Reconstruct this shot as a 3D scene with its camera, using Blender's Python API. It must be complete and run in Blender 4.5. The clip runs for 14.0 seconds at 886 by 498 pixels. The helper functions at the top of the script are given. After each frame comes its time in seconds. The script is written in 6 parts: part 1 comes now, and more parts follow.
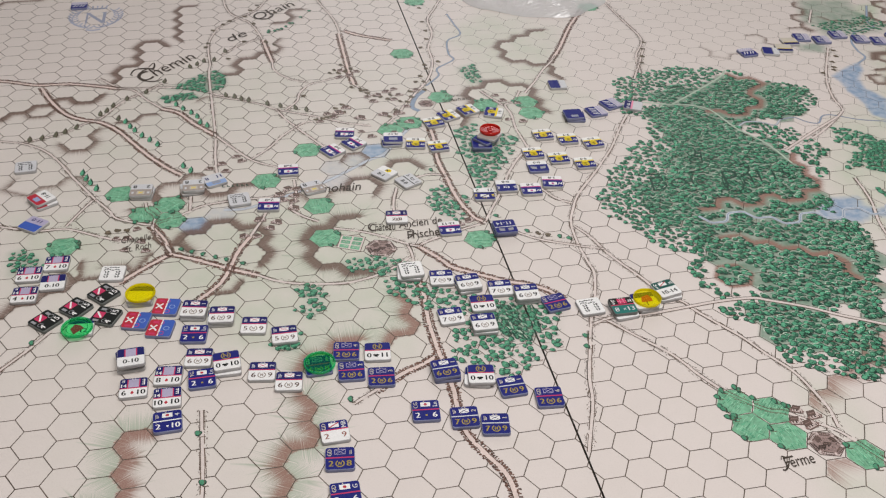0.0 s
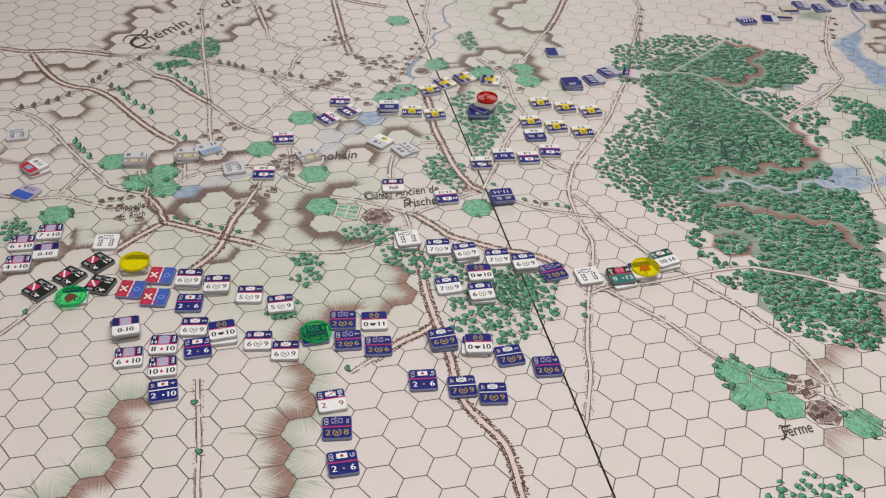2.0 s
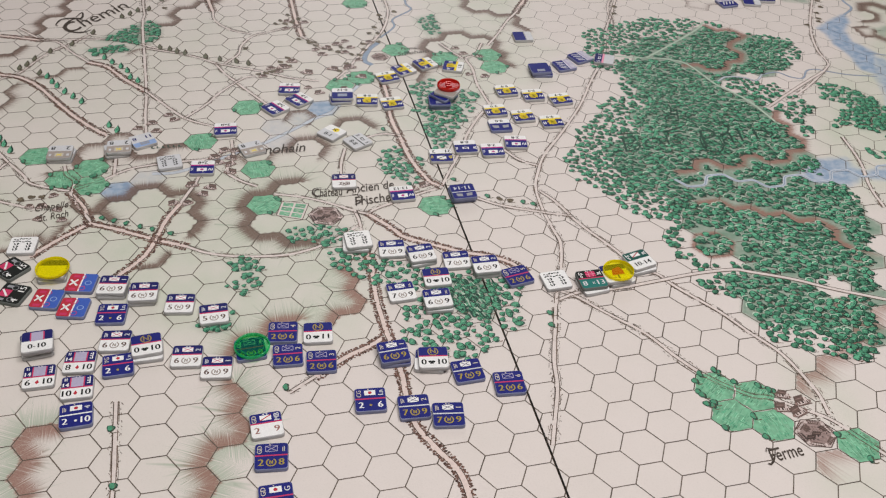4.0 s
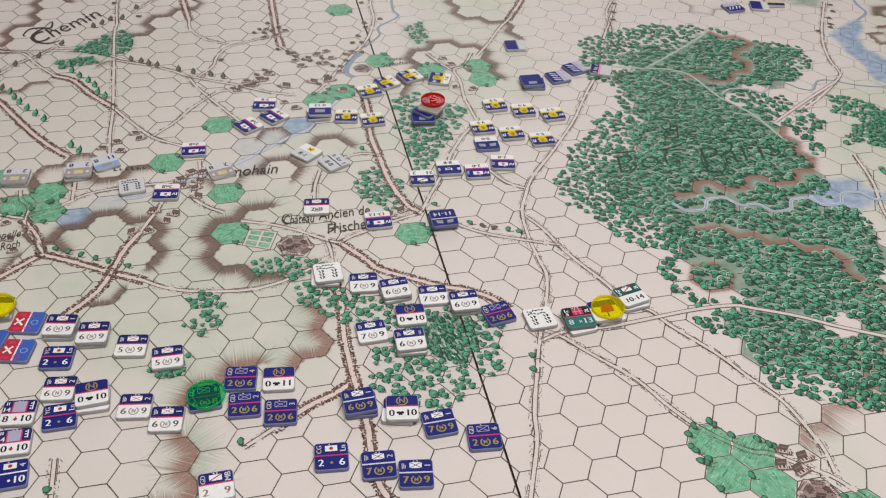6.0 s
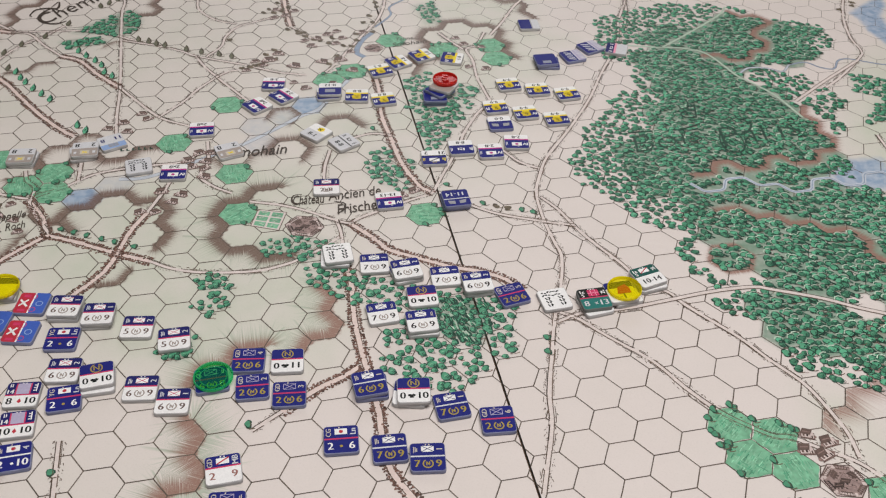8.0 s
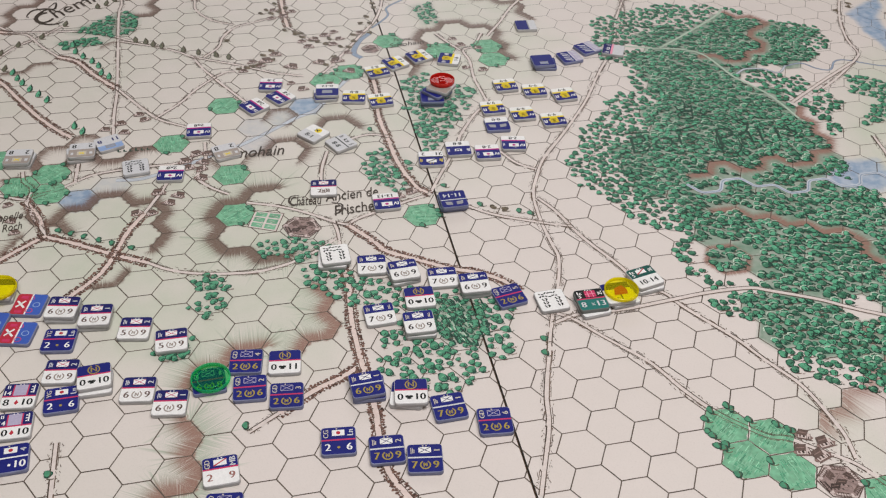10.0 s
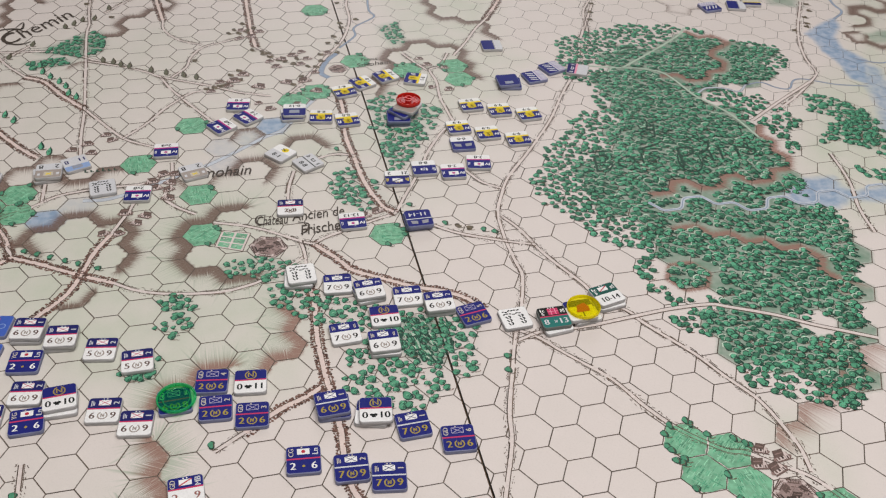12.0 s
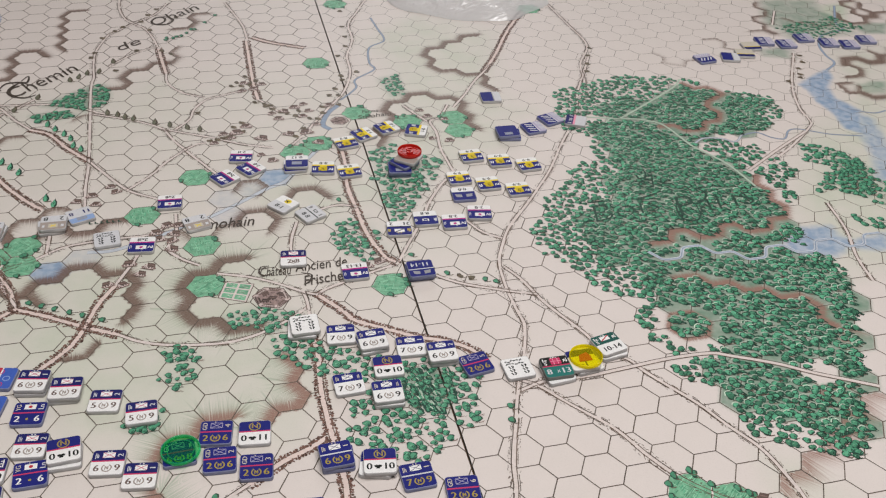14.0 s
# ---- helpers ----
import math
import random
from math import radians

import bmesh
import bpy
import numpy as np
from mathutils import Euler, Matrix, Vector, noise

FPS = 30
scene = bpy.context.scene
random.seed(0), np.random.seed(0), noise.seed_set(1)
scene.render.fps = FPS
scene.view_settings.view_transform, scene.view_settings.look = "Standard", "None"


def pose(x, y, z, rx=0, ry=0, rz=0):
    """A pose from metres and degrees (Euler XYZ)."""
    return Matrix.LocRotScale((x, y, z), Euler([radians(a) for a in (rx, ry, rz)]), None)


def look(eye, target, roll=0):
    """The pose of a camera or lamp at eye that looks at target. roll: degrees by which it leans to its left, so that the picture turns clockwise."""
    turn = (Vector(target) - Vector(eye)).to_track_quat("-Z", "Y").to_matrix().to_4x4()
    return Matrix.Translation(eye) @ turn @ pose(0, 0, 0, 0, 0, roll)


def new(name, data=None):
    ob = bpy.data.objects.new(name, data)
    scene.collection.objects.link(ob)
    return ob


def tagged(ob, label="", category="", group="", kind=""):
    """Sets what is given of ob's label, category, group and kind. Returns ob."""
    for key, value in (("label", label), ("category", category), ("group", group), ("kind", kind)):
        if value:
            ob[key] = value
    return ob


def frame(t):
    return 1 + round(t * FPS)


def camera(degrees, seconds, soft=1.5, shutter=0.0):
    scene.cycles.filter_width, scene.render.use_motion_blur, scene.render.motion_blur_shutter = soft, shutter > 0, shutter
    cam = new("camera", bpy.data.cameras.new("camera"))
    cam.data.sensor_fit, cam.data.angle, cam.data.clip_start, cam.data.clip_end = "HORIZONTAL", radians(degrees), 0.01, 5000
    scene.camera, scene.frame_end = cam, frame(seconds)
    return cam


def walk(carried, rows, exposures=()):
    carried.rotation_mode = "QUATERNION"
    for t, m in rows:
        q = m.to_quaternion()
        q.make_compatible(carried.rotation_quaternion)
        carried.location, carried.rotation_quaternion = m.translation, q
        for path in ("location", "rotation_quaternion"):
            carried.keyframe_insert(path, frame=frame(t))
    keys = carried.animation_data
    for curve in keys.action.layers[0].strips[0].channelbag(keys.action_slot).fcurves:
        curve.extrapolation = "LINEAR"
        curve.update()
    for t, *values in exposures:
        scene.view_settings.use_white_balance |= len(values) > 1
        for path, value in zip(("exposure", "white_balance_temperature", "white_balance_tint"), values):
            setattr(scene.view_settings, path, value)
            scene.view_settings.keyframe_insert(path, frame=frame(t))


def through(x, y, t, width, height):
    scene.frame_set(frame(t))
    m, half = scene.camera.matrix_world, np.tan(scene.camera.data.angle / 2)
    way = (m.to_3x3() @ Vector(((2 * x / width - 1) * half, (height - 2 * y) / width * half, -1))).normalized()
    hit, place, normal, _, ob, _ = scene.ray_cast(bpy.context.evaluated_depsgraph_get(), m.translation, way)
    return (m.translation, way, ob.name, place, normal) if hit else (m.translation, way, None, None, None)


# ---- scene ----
cam = camera(47.66, 14.0, 1.2)
PATH = [
    (0, (0.13200, -0.35573, 0.29704), (0.02757, -0.00664, 0.03297), 1.895),
    (0.5, (0.13132, -0.35617, 0.29792), (0.03193, -0.00947, 0.02881), 2.373),
    (1, (0.13074, -0.35580, 0.29688), (0.03232, -0.01086, 0.02516), 2.391),
    (1.5, (0.13041, -0.35493, 0.29585), (0.03250, -0.01109, 0.02256), 2.441),
    (2, (0.12998, -0.35396, 0.29402), (0.03082, -0.01142, 0.01956), 2.279),
    (2.5, (0.12977, -0.35459, 0.29495), (0.03170, -0.01106, 0.02132), 2.489),
    (2.7, (0.12985, -0.35522, 0.29591), (0.03520, -0.00937, 0.02400), 3.011),
    (4.8, (0.13035, -0.28262, 0.26028), (0.04169, 0.05792, -0.02020), 2.794),
    (5, (0.13127, -0.27769, 0.26050), (0.04168, 0.06246, -0.02017), 2.698),
    (5.5, (0.13326, -0.26945, 0.25737), (0.04297, 0.06869, -0.02548), 2.679),
    (6, (0.13572, -0.27556, 0.26648), (0.04012, 0.06278, -0.01439), 2.170),
    (6.5, (0.13866, -0.27718, 0.26896), (0.03941, 0.06220, -0.00937), 1.989),
    (7, (0.13725, -0.27492, 0.26409), (0.03979, 0.06407, -0.01536), 2.272),
    (7.5, (0.13544, -0.27350, 0.26172), (0.03753, 0.06342, -0.02005), 2.048),
    (8, (0.13459, -0.27108, 0.25757), (0.03459, 0.06309, -0.02673), 1.597),
    (10.5, (0.13443, -0.27103, 0.25837), (0.03648, 0.06362, -0.02609), 1.749),
    (11, (0.13518, -0.27010, 0.25811), (0.03914, 0.06522, -0.02621), 1.811),
    (11.5, (0.13683, -0.27136, 0.26099), (0.04530, 0.06670, -0.02157), 2.322),
    (12, (0.13888, -0.27244, 0.26325), (0.04980, 0.06891, -0.01611), 2.540),
    (12.5, (0.13800, -0.27362, 0.26496), (0.04825, 0.07117, -0.00993), 2.457),
    (13, (0.13698, -0.27542, 0.26853), (0.04577, 0.07382, -0.00019), 2.310),
    (13.5, (0.13682, -0.27566, 0.26842), (0.04384, 0.07632, 0.00391), 2.063),
    (14, (0.13671, -0.27487, 0.26630), (0.04534, 0.07898, 0.00373), 2.406),
]

EXPOSURE = 0.0
walk(cam, [(t, look(eye, target, roll)) for t, eye, target, roll in PATH],
     [(0.0, EXPOSURE), (14.0, EXPOSURE)])

# ---- light: overhead room lamp, no fixture, and added fill by the far wall ----
world = bpy.data.worlds.new("room_air")
world.use_nodes = True
world.node_tree.nodes["Background"].inputs[0].default_value = (1.0, 0.97, 0.94, 1)
world.node_tree.nodes["Background"].inputs[1].default_value = 0.35
scene.world = world


def area_lamp(name, eye, target, sx, sy, watts, colour):
    data = bpy.data.lights.new(name, "AREA")
    data.shape, data.size, data.size_y, data.energy, data.color = "RECTANGLE", sx, sy, watts, colour
    ob = new(name, data)
    ob.matrix_world = look(eye, target)
    return ob


area_lamp("ceiling_lamp_light", (0.32, -0.16, 1.12), (0.14, 0.0, 0), 1.0, 0.6, 13.4, (1.0, 0.976, 0.968))
# unseen fill added to brighten the far map; no window stands here
area_lamp("far_fill_light", (-0.7, 2.66, 1.15), (0.2, 0.2, 0.1), 1.3, 1.0, 15.5, (0.98, 0.98, 1.0))

# ---- materials ----
MM = 0.001


def material(name, colour, rough=0.6, grain=0.0, grain_scale=900.0, spread=0.0, spec=0.4, bump=0.0, island=0.0, metal=0.0):
    """A printed, painted or solid surface: two scales of noise on the colour, slight relief, tone varied per piece."""
    m = bpy.data.materials.new(name)
    m.use_nodes = True
    nt = m.node_tree
    b = nt.nodes["Principled BSDF"]
    b.inputs["Roughness"].default_value = rough
    b.inputs["Specular IOR Level"].default_value = spec
    b.inputs["Metallic"].default_value = metal
    b.inputs["Base Color"].default_value = (*colour, 1)
    geo = nt.nodes.new("ShaderNodeNewGeometry")
    last = None
    if grain or spread:
        fine, wide = nt.nodes.new("ShaderNodeTexNoise"), nt.nodes.new("ShaderNodeTexNoise")
        fine.inputs["Scale"].default_value, wide.inputs["Scale"].default_value = grain_scale, 60.0
        nt.links.new(geo.outputs["Position"], fine.inputs["Vector"])
        nt.links.new(geo.outputs["Position"], wide.inputs["Vector"])
        both = nt.nodes.new("ShaderNodeMath")
        both.operation = "MULTIPLY_ADD"
        both.inputs[1].default_value, both.inputs[2].default_value = 2 * grain, 1 - grain - spread
        nt.links.new(fine.outputs["Fac"], both.inputs[0])
        more = nt.nodes.new("ShaderNodeMath")
        more.operation = "MULTIPLY_ADD"
        more.inputs[1].default_value = 2 * spread
        nt.links.new(wide.outputs["Fac"], more.inputs[0])
        nt.links.new(both.outputs[0], more.inputs[2])
        last = more
        if bump:
            bp = nt.nodes.new("ShaderNodeBump")
            bp.inputs["Strength"].default_value, bp.inputs["Distance"].default_value = bump, 0.0002
            nt.links.new(fine.outputs["Fac"], bp.inputs["Height"])
            nt.links.new(bp.outputs[0], b.inputs["Normal"])
    if island:
        isl = nt.nodes.new("ShaderNodeMath")
        isl.operation = "MULTIPLY_ADD"
        isl.inputs[1].default_value, isl.inputs[2].default_value = 2 * island, 1 - island
        nt.links.new(geo.outputs["Random Per Island"], isl.inputs[0])
        if last:
            mul = nt.nodes.new("ShaderNodeMath")
            mul.operation = "MULTIPLY"
            nt.links.new(last.outputs[0], mul.inputs[0])
            nt.links.new(isl.outputs[0], mul.inputs[1])
            last = mul
        else:
            last = isl
    if last:
        mix = nt.nodes.new("ShaderNodeVectorMath")
        mix.operation = "SCALE"
        mix.inputs[0].default_value = colour
        nt.links.new(last.outputs[0], mix.inputs["Scale"])
        nt.links.new(mix.outputs[0], b.inputs["Base Color"])
    return m


def ink(name, colour, island=0.15, grain=0.18, scale=700.0):
    return material(name, colour, 0.52, grain, scale, 0.08, 0.3, 0.0, island)


def plastic(name, colour, tone, through, rough):
    """Tinted clear plastic: light passes and takes the tint, the rest is body colour and gloss."""
    m = material(name, colour, rough, 0.05, 300, 0.0, 0.6)
    nt = m.node_tree
    clear, mix = nt.nodes.new("ShaderNodeBsdfTransparent"), nt.nodes.new("ShaderNodeMixShader")
    clear.inputs["Color"].default_value = (*tone, 1)
    mix.inputs[0].default_value = through
    nt.links.new(nt.nodes["Principled BSDF"].outputs[0], mix.inputs[1])
    nt.links.new(clear.outputs[0], mix.inputs[2])
    nt.links.new(mix.outputs[0], nt.nodes["Material Output"].inputs["Surface"])
    return m


INK_LINE = ink("grid_ink", (0.105, 0.08, 0.063), 0.25, 0.3)
INK_ROAD = ink("road_ink", (0.665, 0.585, 0.55), 0.05)
INK_HIGHWAY = ink("highway_ink", (0.69, 0.565, 0.52), 0.05)
INK_EDGE = ink("road_edge_ink", (0.11, 0.075, 0.055), 0.5, 0.3)
INK_HEDGE = ink("hedge_ink", (0.145, 0.078, 0.06), 0.6, 0.35)
INK_BUSH_DARK = ink("bush_dark_ink", (0.12, 0.095, 0.065), 0.7, 0.5)
INK_TREE_DARK = ink("tree_dark_ink", (0.017, 0.060, 0.040), 0.45)
INK_TREE = ink("tree_ink", (0.080, 0.290, 0.170), 0.45, 0.45, 450)
INK_OLIVE = ink("olive_ink", (0.105, 0.11, 0.075), 0.4, 0.4)
INK_TREE_LIGHT = ink("tree_light_ink", (0.41, 0.51, 0.41), 0.35)
INK_FIELD = ink("field_ink", (0.17, 0.40, 0.25), 0.15, 0.6, 350)
INK_FIELD_DARK = ink("field_hatch_ink", (0.085, 0.32, 0.185), 0.4)
INK_FIELD_PALE = ink("field_pale_ink", (0.26, 0.53, 0.35), 0.3)
INK_WATER = ink("water_ink", (0.28, 0.35, 0.46), 0.05, 0.3, 500)
INK_WATER_PALE = ink("water_pale_ink", (0.50, 0.535, 0.585), 0.05, 0.25, 250)
INK_BANK = ink("bank_ink", (0.23, 0.23, 0.26), 0.2)
INK_HOUSE = ink("house_ink", (0.10, 0.066, 0.056), 0.6, 0.35)
INK_HOUSE_WALL = ink("house_wall_ink", (0.58, 0.48, 0.45), 0.1)
INK_YARD = ink("yard_ink", (0.27, 0.195, 0.18), 0.25, 0.45)
INK_COURT = ink("court_ink", (0.25, 0.165, 0.145), 0.35, 0.4)
INK_TEXT = ink("lettering_ink", (0.06, 0.045, 0.035), 0.0)
INK_FOREST_TEXT = ink("forest_lettering_ink", (0.03, 0.07, 0.05), 0.0)
INK_EMBLEM = ink("emblem_ink", (0.34, 0.36, 0.46), 0.2)

CARD = material("counter_cardboard", (0.47, 0.46, 0.46), 0.8, 0.6, 1500, 0.1, 0.3, 0.3)
CARD_BLUE = material("blue_edged_cardboard", (0.22, 0.235, 0.36), 0.75, 0.6, 1500, 0.1, 0.3, 0.3)
CARD_DARK = material("dark_edged_cardboard", (0.16, 0.17, 0.16), 0.7, 0.3, 1500, 0.1, 0.3, 0.3)
for card in (CARD, CARD_BLUE, CARD_DARK):
    # pressed layers show as fine level lines round the cut edge
    nt = card.node_tree
    fine = [n for n in nt.nodes if n.bl_idname == "ShaderNodeTexNoise"][0]
    stretch, place = nt.nodes.new("ShaderNodeMapping"), nt.nodes.new("ShaderNodeNewGeometry")
    stretch.inputs["Scale"].default_value = (0.12, 0.12, 1.6)
    nt.links.new(place.outputs["Position"], stretch.inputs["Vector"])
    nt.links.new(stretch.outputs[0], fine.inputs["Vector"])
PRINT = {name: material("counter_" + name, colour, 0.55, 0.14, 1300, 0.10, 0.2, 0.12) for name, colour in dict(
    blue=(0.013, 0.017, 0.165), navy=(0.013, 0.015, 0.115), white=(0.80, 0.79, 0.78), grey=(0.31, 0.31, 0.33),
    pale=(0.60, 0.60, 0.62), red=(0.46, 0.03, 0.05), crimson=(0.55, 0.04, 0.12), magenta=(0.46, 0.03, 0.22),
    yellow=(0.80, 0.62, 0.03), gold=(0.36, 0.27, 0.05), black=(0.012, 0.014, 0.013), green=(0.012, 0.085, 0.07),
    bright=(0.05, 0.11, 0.44), steel=(0.27, 0.38, 0.62), lilac=(0.42, 0.38, 0.52), pink=(0.78, 0.30, 0.42),
    laurel=(0.33, 0.28, 0.25), sepia=(0.13, 0.085, 0.075), umber=(0.30, 0.13, 0.11), taupe=(0.36, 0.31, 0.28), soot=(0.035, 0.03, 0.03), teal=(0.02, 0.16, 0.14), tan=(0.55, 0.50, 0.42)).items()}
GREEN_PLASTIC = plastic("green_plastic", (0.03, 0.50, 0.22), (0.60, 0.97, 0.73), 0.94, 0.12)
GREEN_RIM = plastic("green_plastic_rim", (0.03, 0.60, 0.26), (0.4, 0.97, 0.6), 0.62, 0.1)
YELLOW_PLASTIC = plastic("yellow_plastic", (0.85, 0.77, 0.02), (0.98, 0.95, 0.2), 0.85, 0.1)
YELLOW_RIM = plastic("yellow_plastic_rim", (0.88, 0.76, 0.01), (0.98, 0.93, 0.12), 0.55, 0.08)
RED_PLASTIC = plastic("red_plastic", (0.50, 0.012, 0.010), (0.85, 0.07, 0.04), 0.6, 0.1)
RED_RIM = plastic("red_plastic_rim", (0.66, 0.03, 0.02), (0.9, 0.12, 0.06), 0.4, 0.08)
WALL = material("white_wall_paint", (0.72, 0.69, 0.65), 0.85, 0.04, 40, 0.03)
WOOD = material("brown_table_wood", (0.16, 0.09, 0.05), 0.5, 0.25, 120, 0.1)
CARPET = material("grey_carpet", (0.20, 0.19, 0.18), 0.95, 0.2, 300, 0.05)


def sheet_paper():
    """Printed paper: cream stock with washes of green, brown and blue ink whose hatching runs down the slopes."""
    m = bpy.data.materials.new("printed_map_paper")
    m.use_nodes = True
    nt = m.node_tree
    b = nt.nodes["Principled BSDF"]
    b.inputs["Roughness"].default_value = 0.5
    b.inputs["Specular IOR Level"].default_value = 0.3
    geo = nt.nodes.new("ShaderNodeNewGeometry")

    def value(name):
        n = nt.nodes.new("ShaderNodeAttribute")
        n.attribute_name = name
        return n.outputs["Fac"]

    def noise_of(scale, detail=3.0, source=None, dims="3D"):
        n = nt.nodes.new("ShaderNodeTexNoise")
        n.noise_dimensions = dims
        n.inputs["Scale"].default_value, n.inputs["Detail"].default_value = scale, detail
        nt.links.new(source if source else geo.outputs["Position"], n.inputs["W" if dims == "1D" else "Vector"])
        return n.outputs["Fac"]

    def maths(op, a, c, clamp=False):
        n = nt.nodes.new("ShaderNodeMath")
        n.operation, n.use_clamp = op, clamp
        for k, v in enumerate((a, c)):
            if isinstance(v, (int, float)):
                n.inputs[k].default_value = v
            else:
                nt.links.new(v, n.inputs[k])
        return n.outputs[0]

    def layer(under, colour, fac):
        n = nt.nodes.new("ShaderNodeMix")
        n.data_type = "RGBA"
        nt.links.new(fac, n.inputs[0])
        if isinstance(under, tuple):
            n.inputs[6].default_value = (*under, 1)
        else:
            nt.links.new(under, n.inputs[6])
        n.inputs[7].default_value = (*colour, 1)
        return n.outputs[2]

    streak = noise_of(1.7, 3.0, value("run"), "1D")
    blot, fine = noise_of(45.0), noise_of(1500.0, 2.0)
    colour = layer((0.705, 0.635, 0.602), (0.625, 0.57, 0.522), maths("MULTIPLY", blot, 0.55))
    colour = layer(colour, (0.50, 0.55, 0.43), maths("MULTIPLY", value("green"), maths("MULTIPLY", noise_of(55.0), 1.7), True))
    hatch = maths("MULTIPLY", maths("SUBTRACT", maths("ADD", value("slope"), maths("MULTIPLY", streak, 1.5)), 1.15), 2.2, True)
    colour = layer(colour, (0.34, 0.41, 0.31), maths("MULTIPLY", hatch, 0.75))
    wash = maths("MULTIPLY", value("wood"), maths("ADD", maths("MULTIPLY", noise_of(130.0), 0.9), 0.3), True)
    colour = layer(colour, (0.115, 0.235, 0.158), wash)
    water = maths("MULTIPLY", maths("SUBTRACT", noise_of(230.0, 5.0), 0.4), 4.5, True)
    colour = layer(colour, (0.33, 0.42, 0.55), maths("MULTIPLY", value("blue"), 0.85))
    colour = layer(colour, (0.20, 0.30, 0.44), maths("MULTIPLY", maths("MULTIPLY", value("blue"), water), 0.75))
    dense = maths("ADD", maths("MULTIPLY", value("brown"), 1.15), maths("MULTIPLY", maths("SUBTRACT", streak, 0.5), 1.7))
    dense = maths("MULTIPLY", maths("SUBTRACT", dense, 0.14), 1.45, True)
    dense = maths("MULTIPLY", dense, maths("MULTIPLY", value("brown"), 1.6, True))
    dense = maths("MULTIPLY", dense, maths("ADD", maths("MULTIPLY", fine, 0.5), 0.66), True)
    umber = layer((0.155, 0.092, 0.070), (0.285, 0.152, 0.118), value("rust"))
    over = nt.nodes.new("ShaderNodeMix")
    over.data_type = "RGBA"
    nt.links.new(dense, over.inputs[0])
    nt.links.new(colour, over.inputs[6])
    nt.links.new(umber, over.inputs[7])
    colour = over.outputs[2]
    colour = layer(colour, (0.30, 0.26, 0.22), maths("MULTIPLY", maths("SUBTRACT", fine, 0.5), 0.35, True))
    nt.links.new(colour, b.inputs["Base Color"])
    bp = nt.nodes.new("ShaderNodeBump")
    bp.inputs["Strength"].default_value, bp.inputs["Distance"].default_value = 0.06, 0.0002
    nt.links.new(noise_of(420.0), bp.inputs["Height"])
    nt.links.new(bp.outputs[0], b.inputs["Normal"])
    return m


PAPER = sheet_paper()


def clear_film():
    m = bpy.data.materials.new("clear_plastic_film")
    m.use_nodes = True
    nt = m.node_tree
    out = nt.nodes["Material Output"]
    gloss, clear, milk = nt.nodes.new("ShaderNodeBsdfGlossy"), nt.nodes.new("ShaderNodeBsdfTransparent"), nt.nodes.new("ShaderNodeBsdfDiffuse")
    first, mix = nt.nodes.new("ShaderNodeMixShader"), nt.nodes.new("ShaderNodeMixShader")
    gloss.inputs["Roughness"].default_value = 0.34
    milk.inputs["Color"].default_value = (0.93, 0.94, 0.96, 1)
    first.inputs[0].default_value, mix.inputs[0].default_value = 0.3, 0.5
    nt.links.new(milk.outputs[0], first.inputs[1])
    nt.links.new(gloss.outputs[0], first.inputs[2])
    nt.links.new(clear.outputs[0], mix.inputs[1])
    nt.links.new(first.outputs[0], mix.inputs[2])
    nt.links.new(mix.outputs[0], out.inputs["Surface"])
    return m


FILM = clear_film()

# ---- helpers ----


def mesh_of(name, verts, faces, mats, index=None):
    me = bpy.data.meshes.new(name)
    me.from_pydata(verts, [], faces)
    for m in mats if isinstance(mats, (list, tuple)) else [mats]:
        me.materials.append(m)
    if index is not None:
        me.polygons.foreach_set("material_index", np.array(index, dtype=np.int32))
    me.update()
    return me


def part(name, me, parent, label="", place=None, kind=""):
    ob = new(name, me)
    ob.parent = parent
    if place is not None:
        ob.matrix_local = place
    return tagged(ob, label=label, kind=kind)


class Print:
    """Flat shapes of ink, gathered into one mesh; each lies a hair above the last."""

    def __init__(self, level, mats, rise=2e-8, wrap=1000):
        self.v, self.f, self.i, self.base, self.mats, self.n, self.rise, self.wrap = [], [], [], level * MM, mats, 0, rise, wrap
        self.z = self.base

    def shape(self, pts, slot=0, lift=0.0):
        n = len(self.v)
        self.n += 1
        self.z = self.base + (self.n % self.wrap) * self.rise
        self.v += [(x * MM, y * MM, self.z + lift * MM) for x, y in pts]
        self.f.append(tuple(range(n, n + len(pts))))
        self.i.append(slot)

    def strip(self, line, width, slot=0, lift=0.0):
        pts = np.array(line, float)
        d = np.gradient(pts, axis=0)
        d /= np.maximum(np.hypot(d[:, 0], d[:, 1]), 1e-6)[:, None]
        nrm = np.stack([-d[:, 1], d[:, 0]], 1) * width / 2
        n, k = len(self.v), len(pts)
        self.n += 1
        self.z = self.base + (self.n % self.wrap) * self.rise
        for p in np.concatenate([pts + nrm, pts - nrm]):
            self.v.append((p[0] * MM, p[1] * MM, self.z + lift * MM))
        for j in range(k - 1):
            self.f.append((n + j, n + k + j, n + k + j + 1, n + j + 1))
            self.i.append(slot)

    def done(self, name, parent, label="", kind="stuff"):
        return part(name, mesh_of(name, self.v, self.f, self.mats, self.i), parent, label, kind=kind)


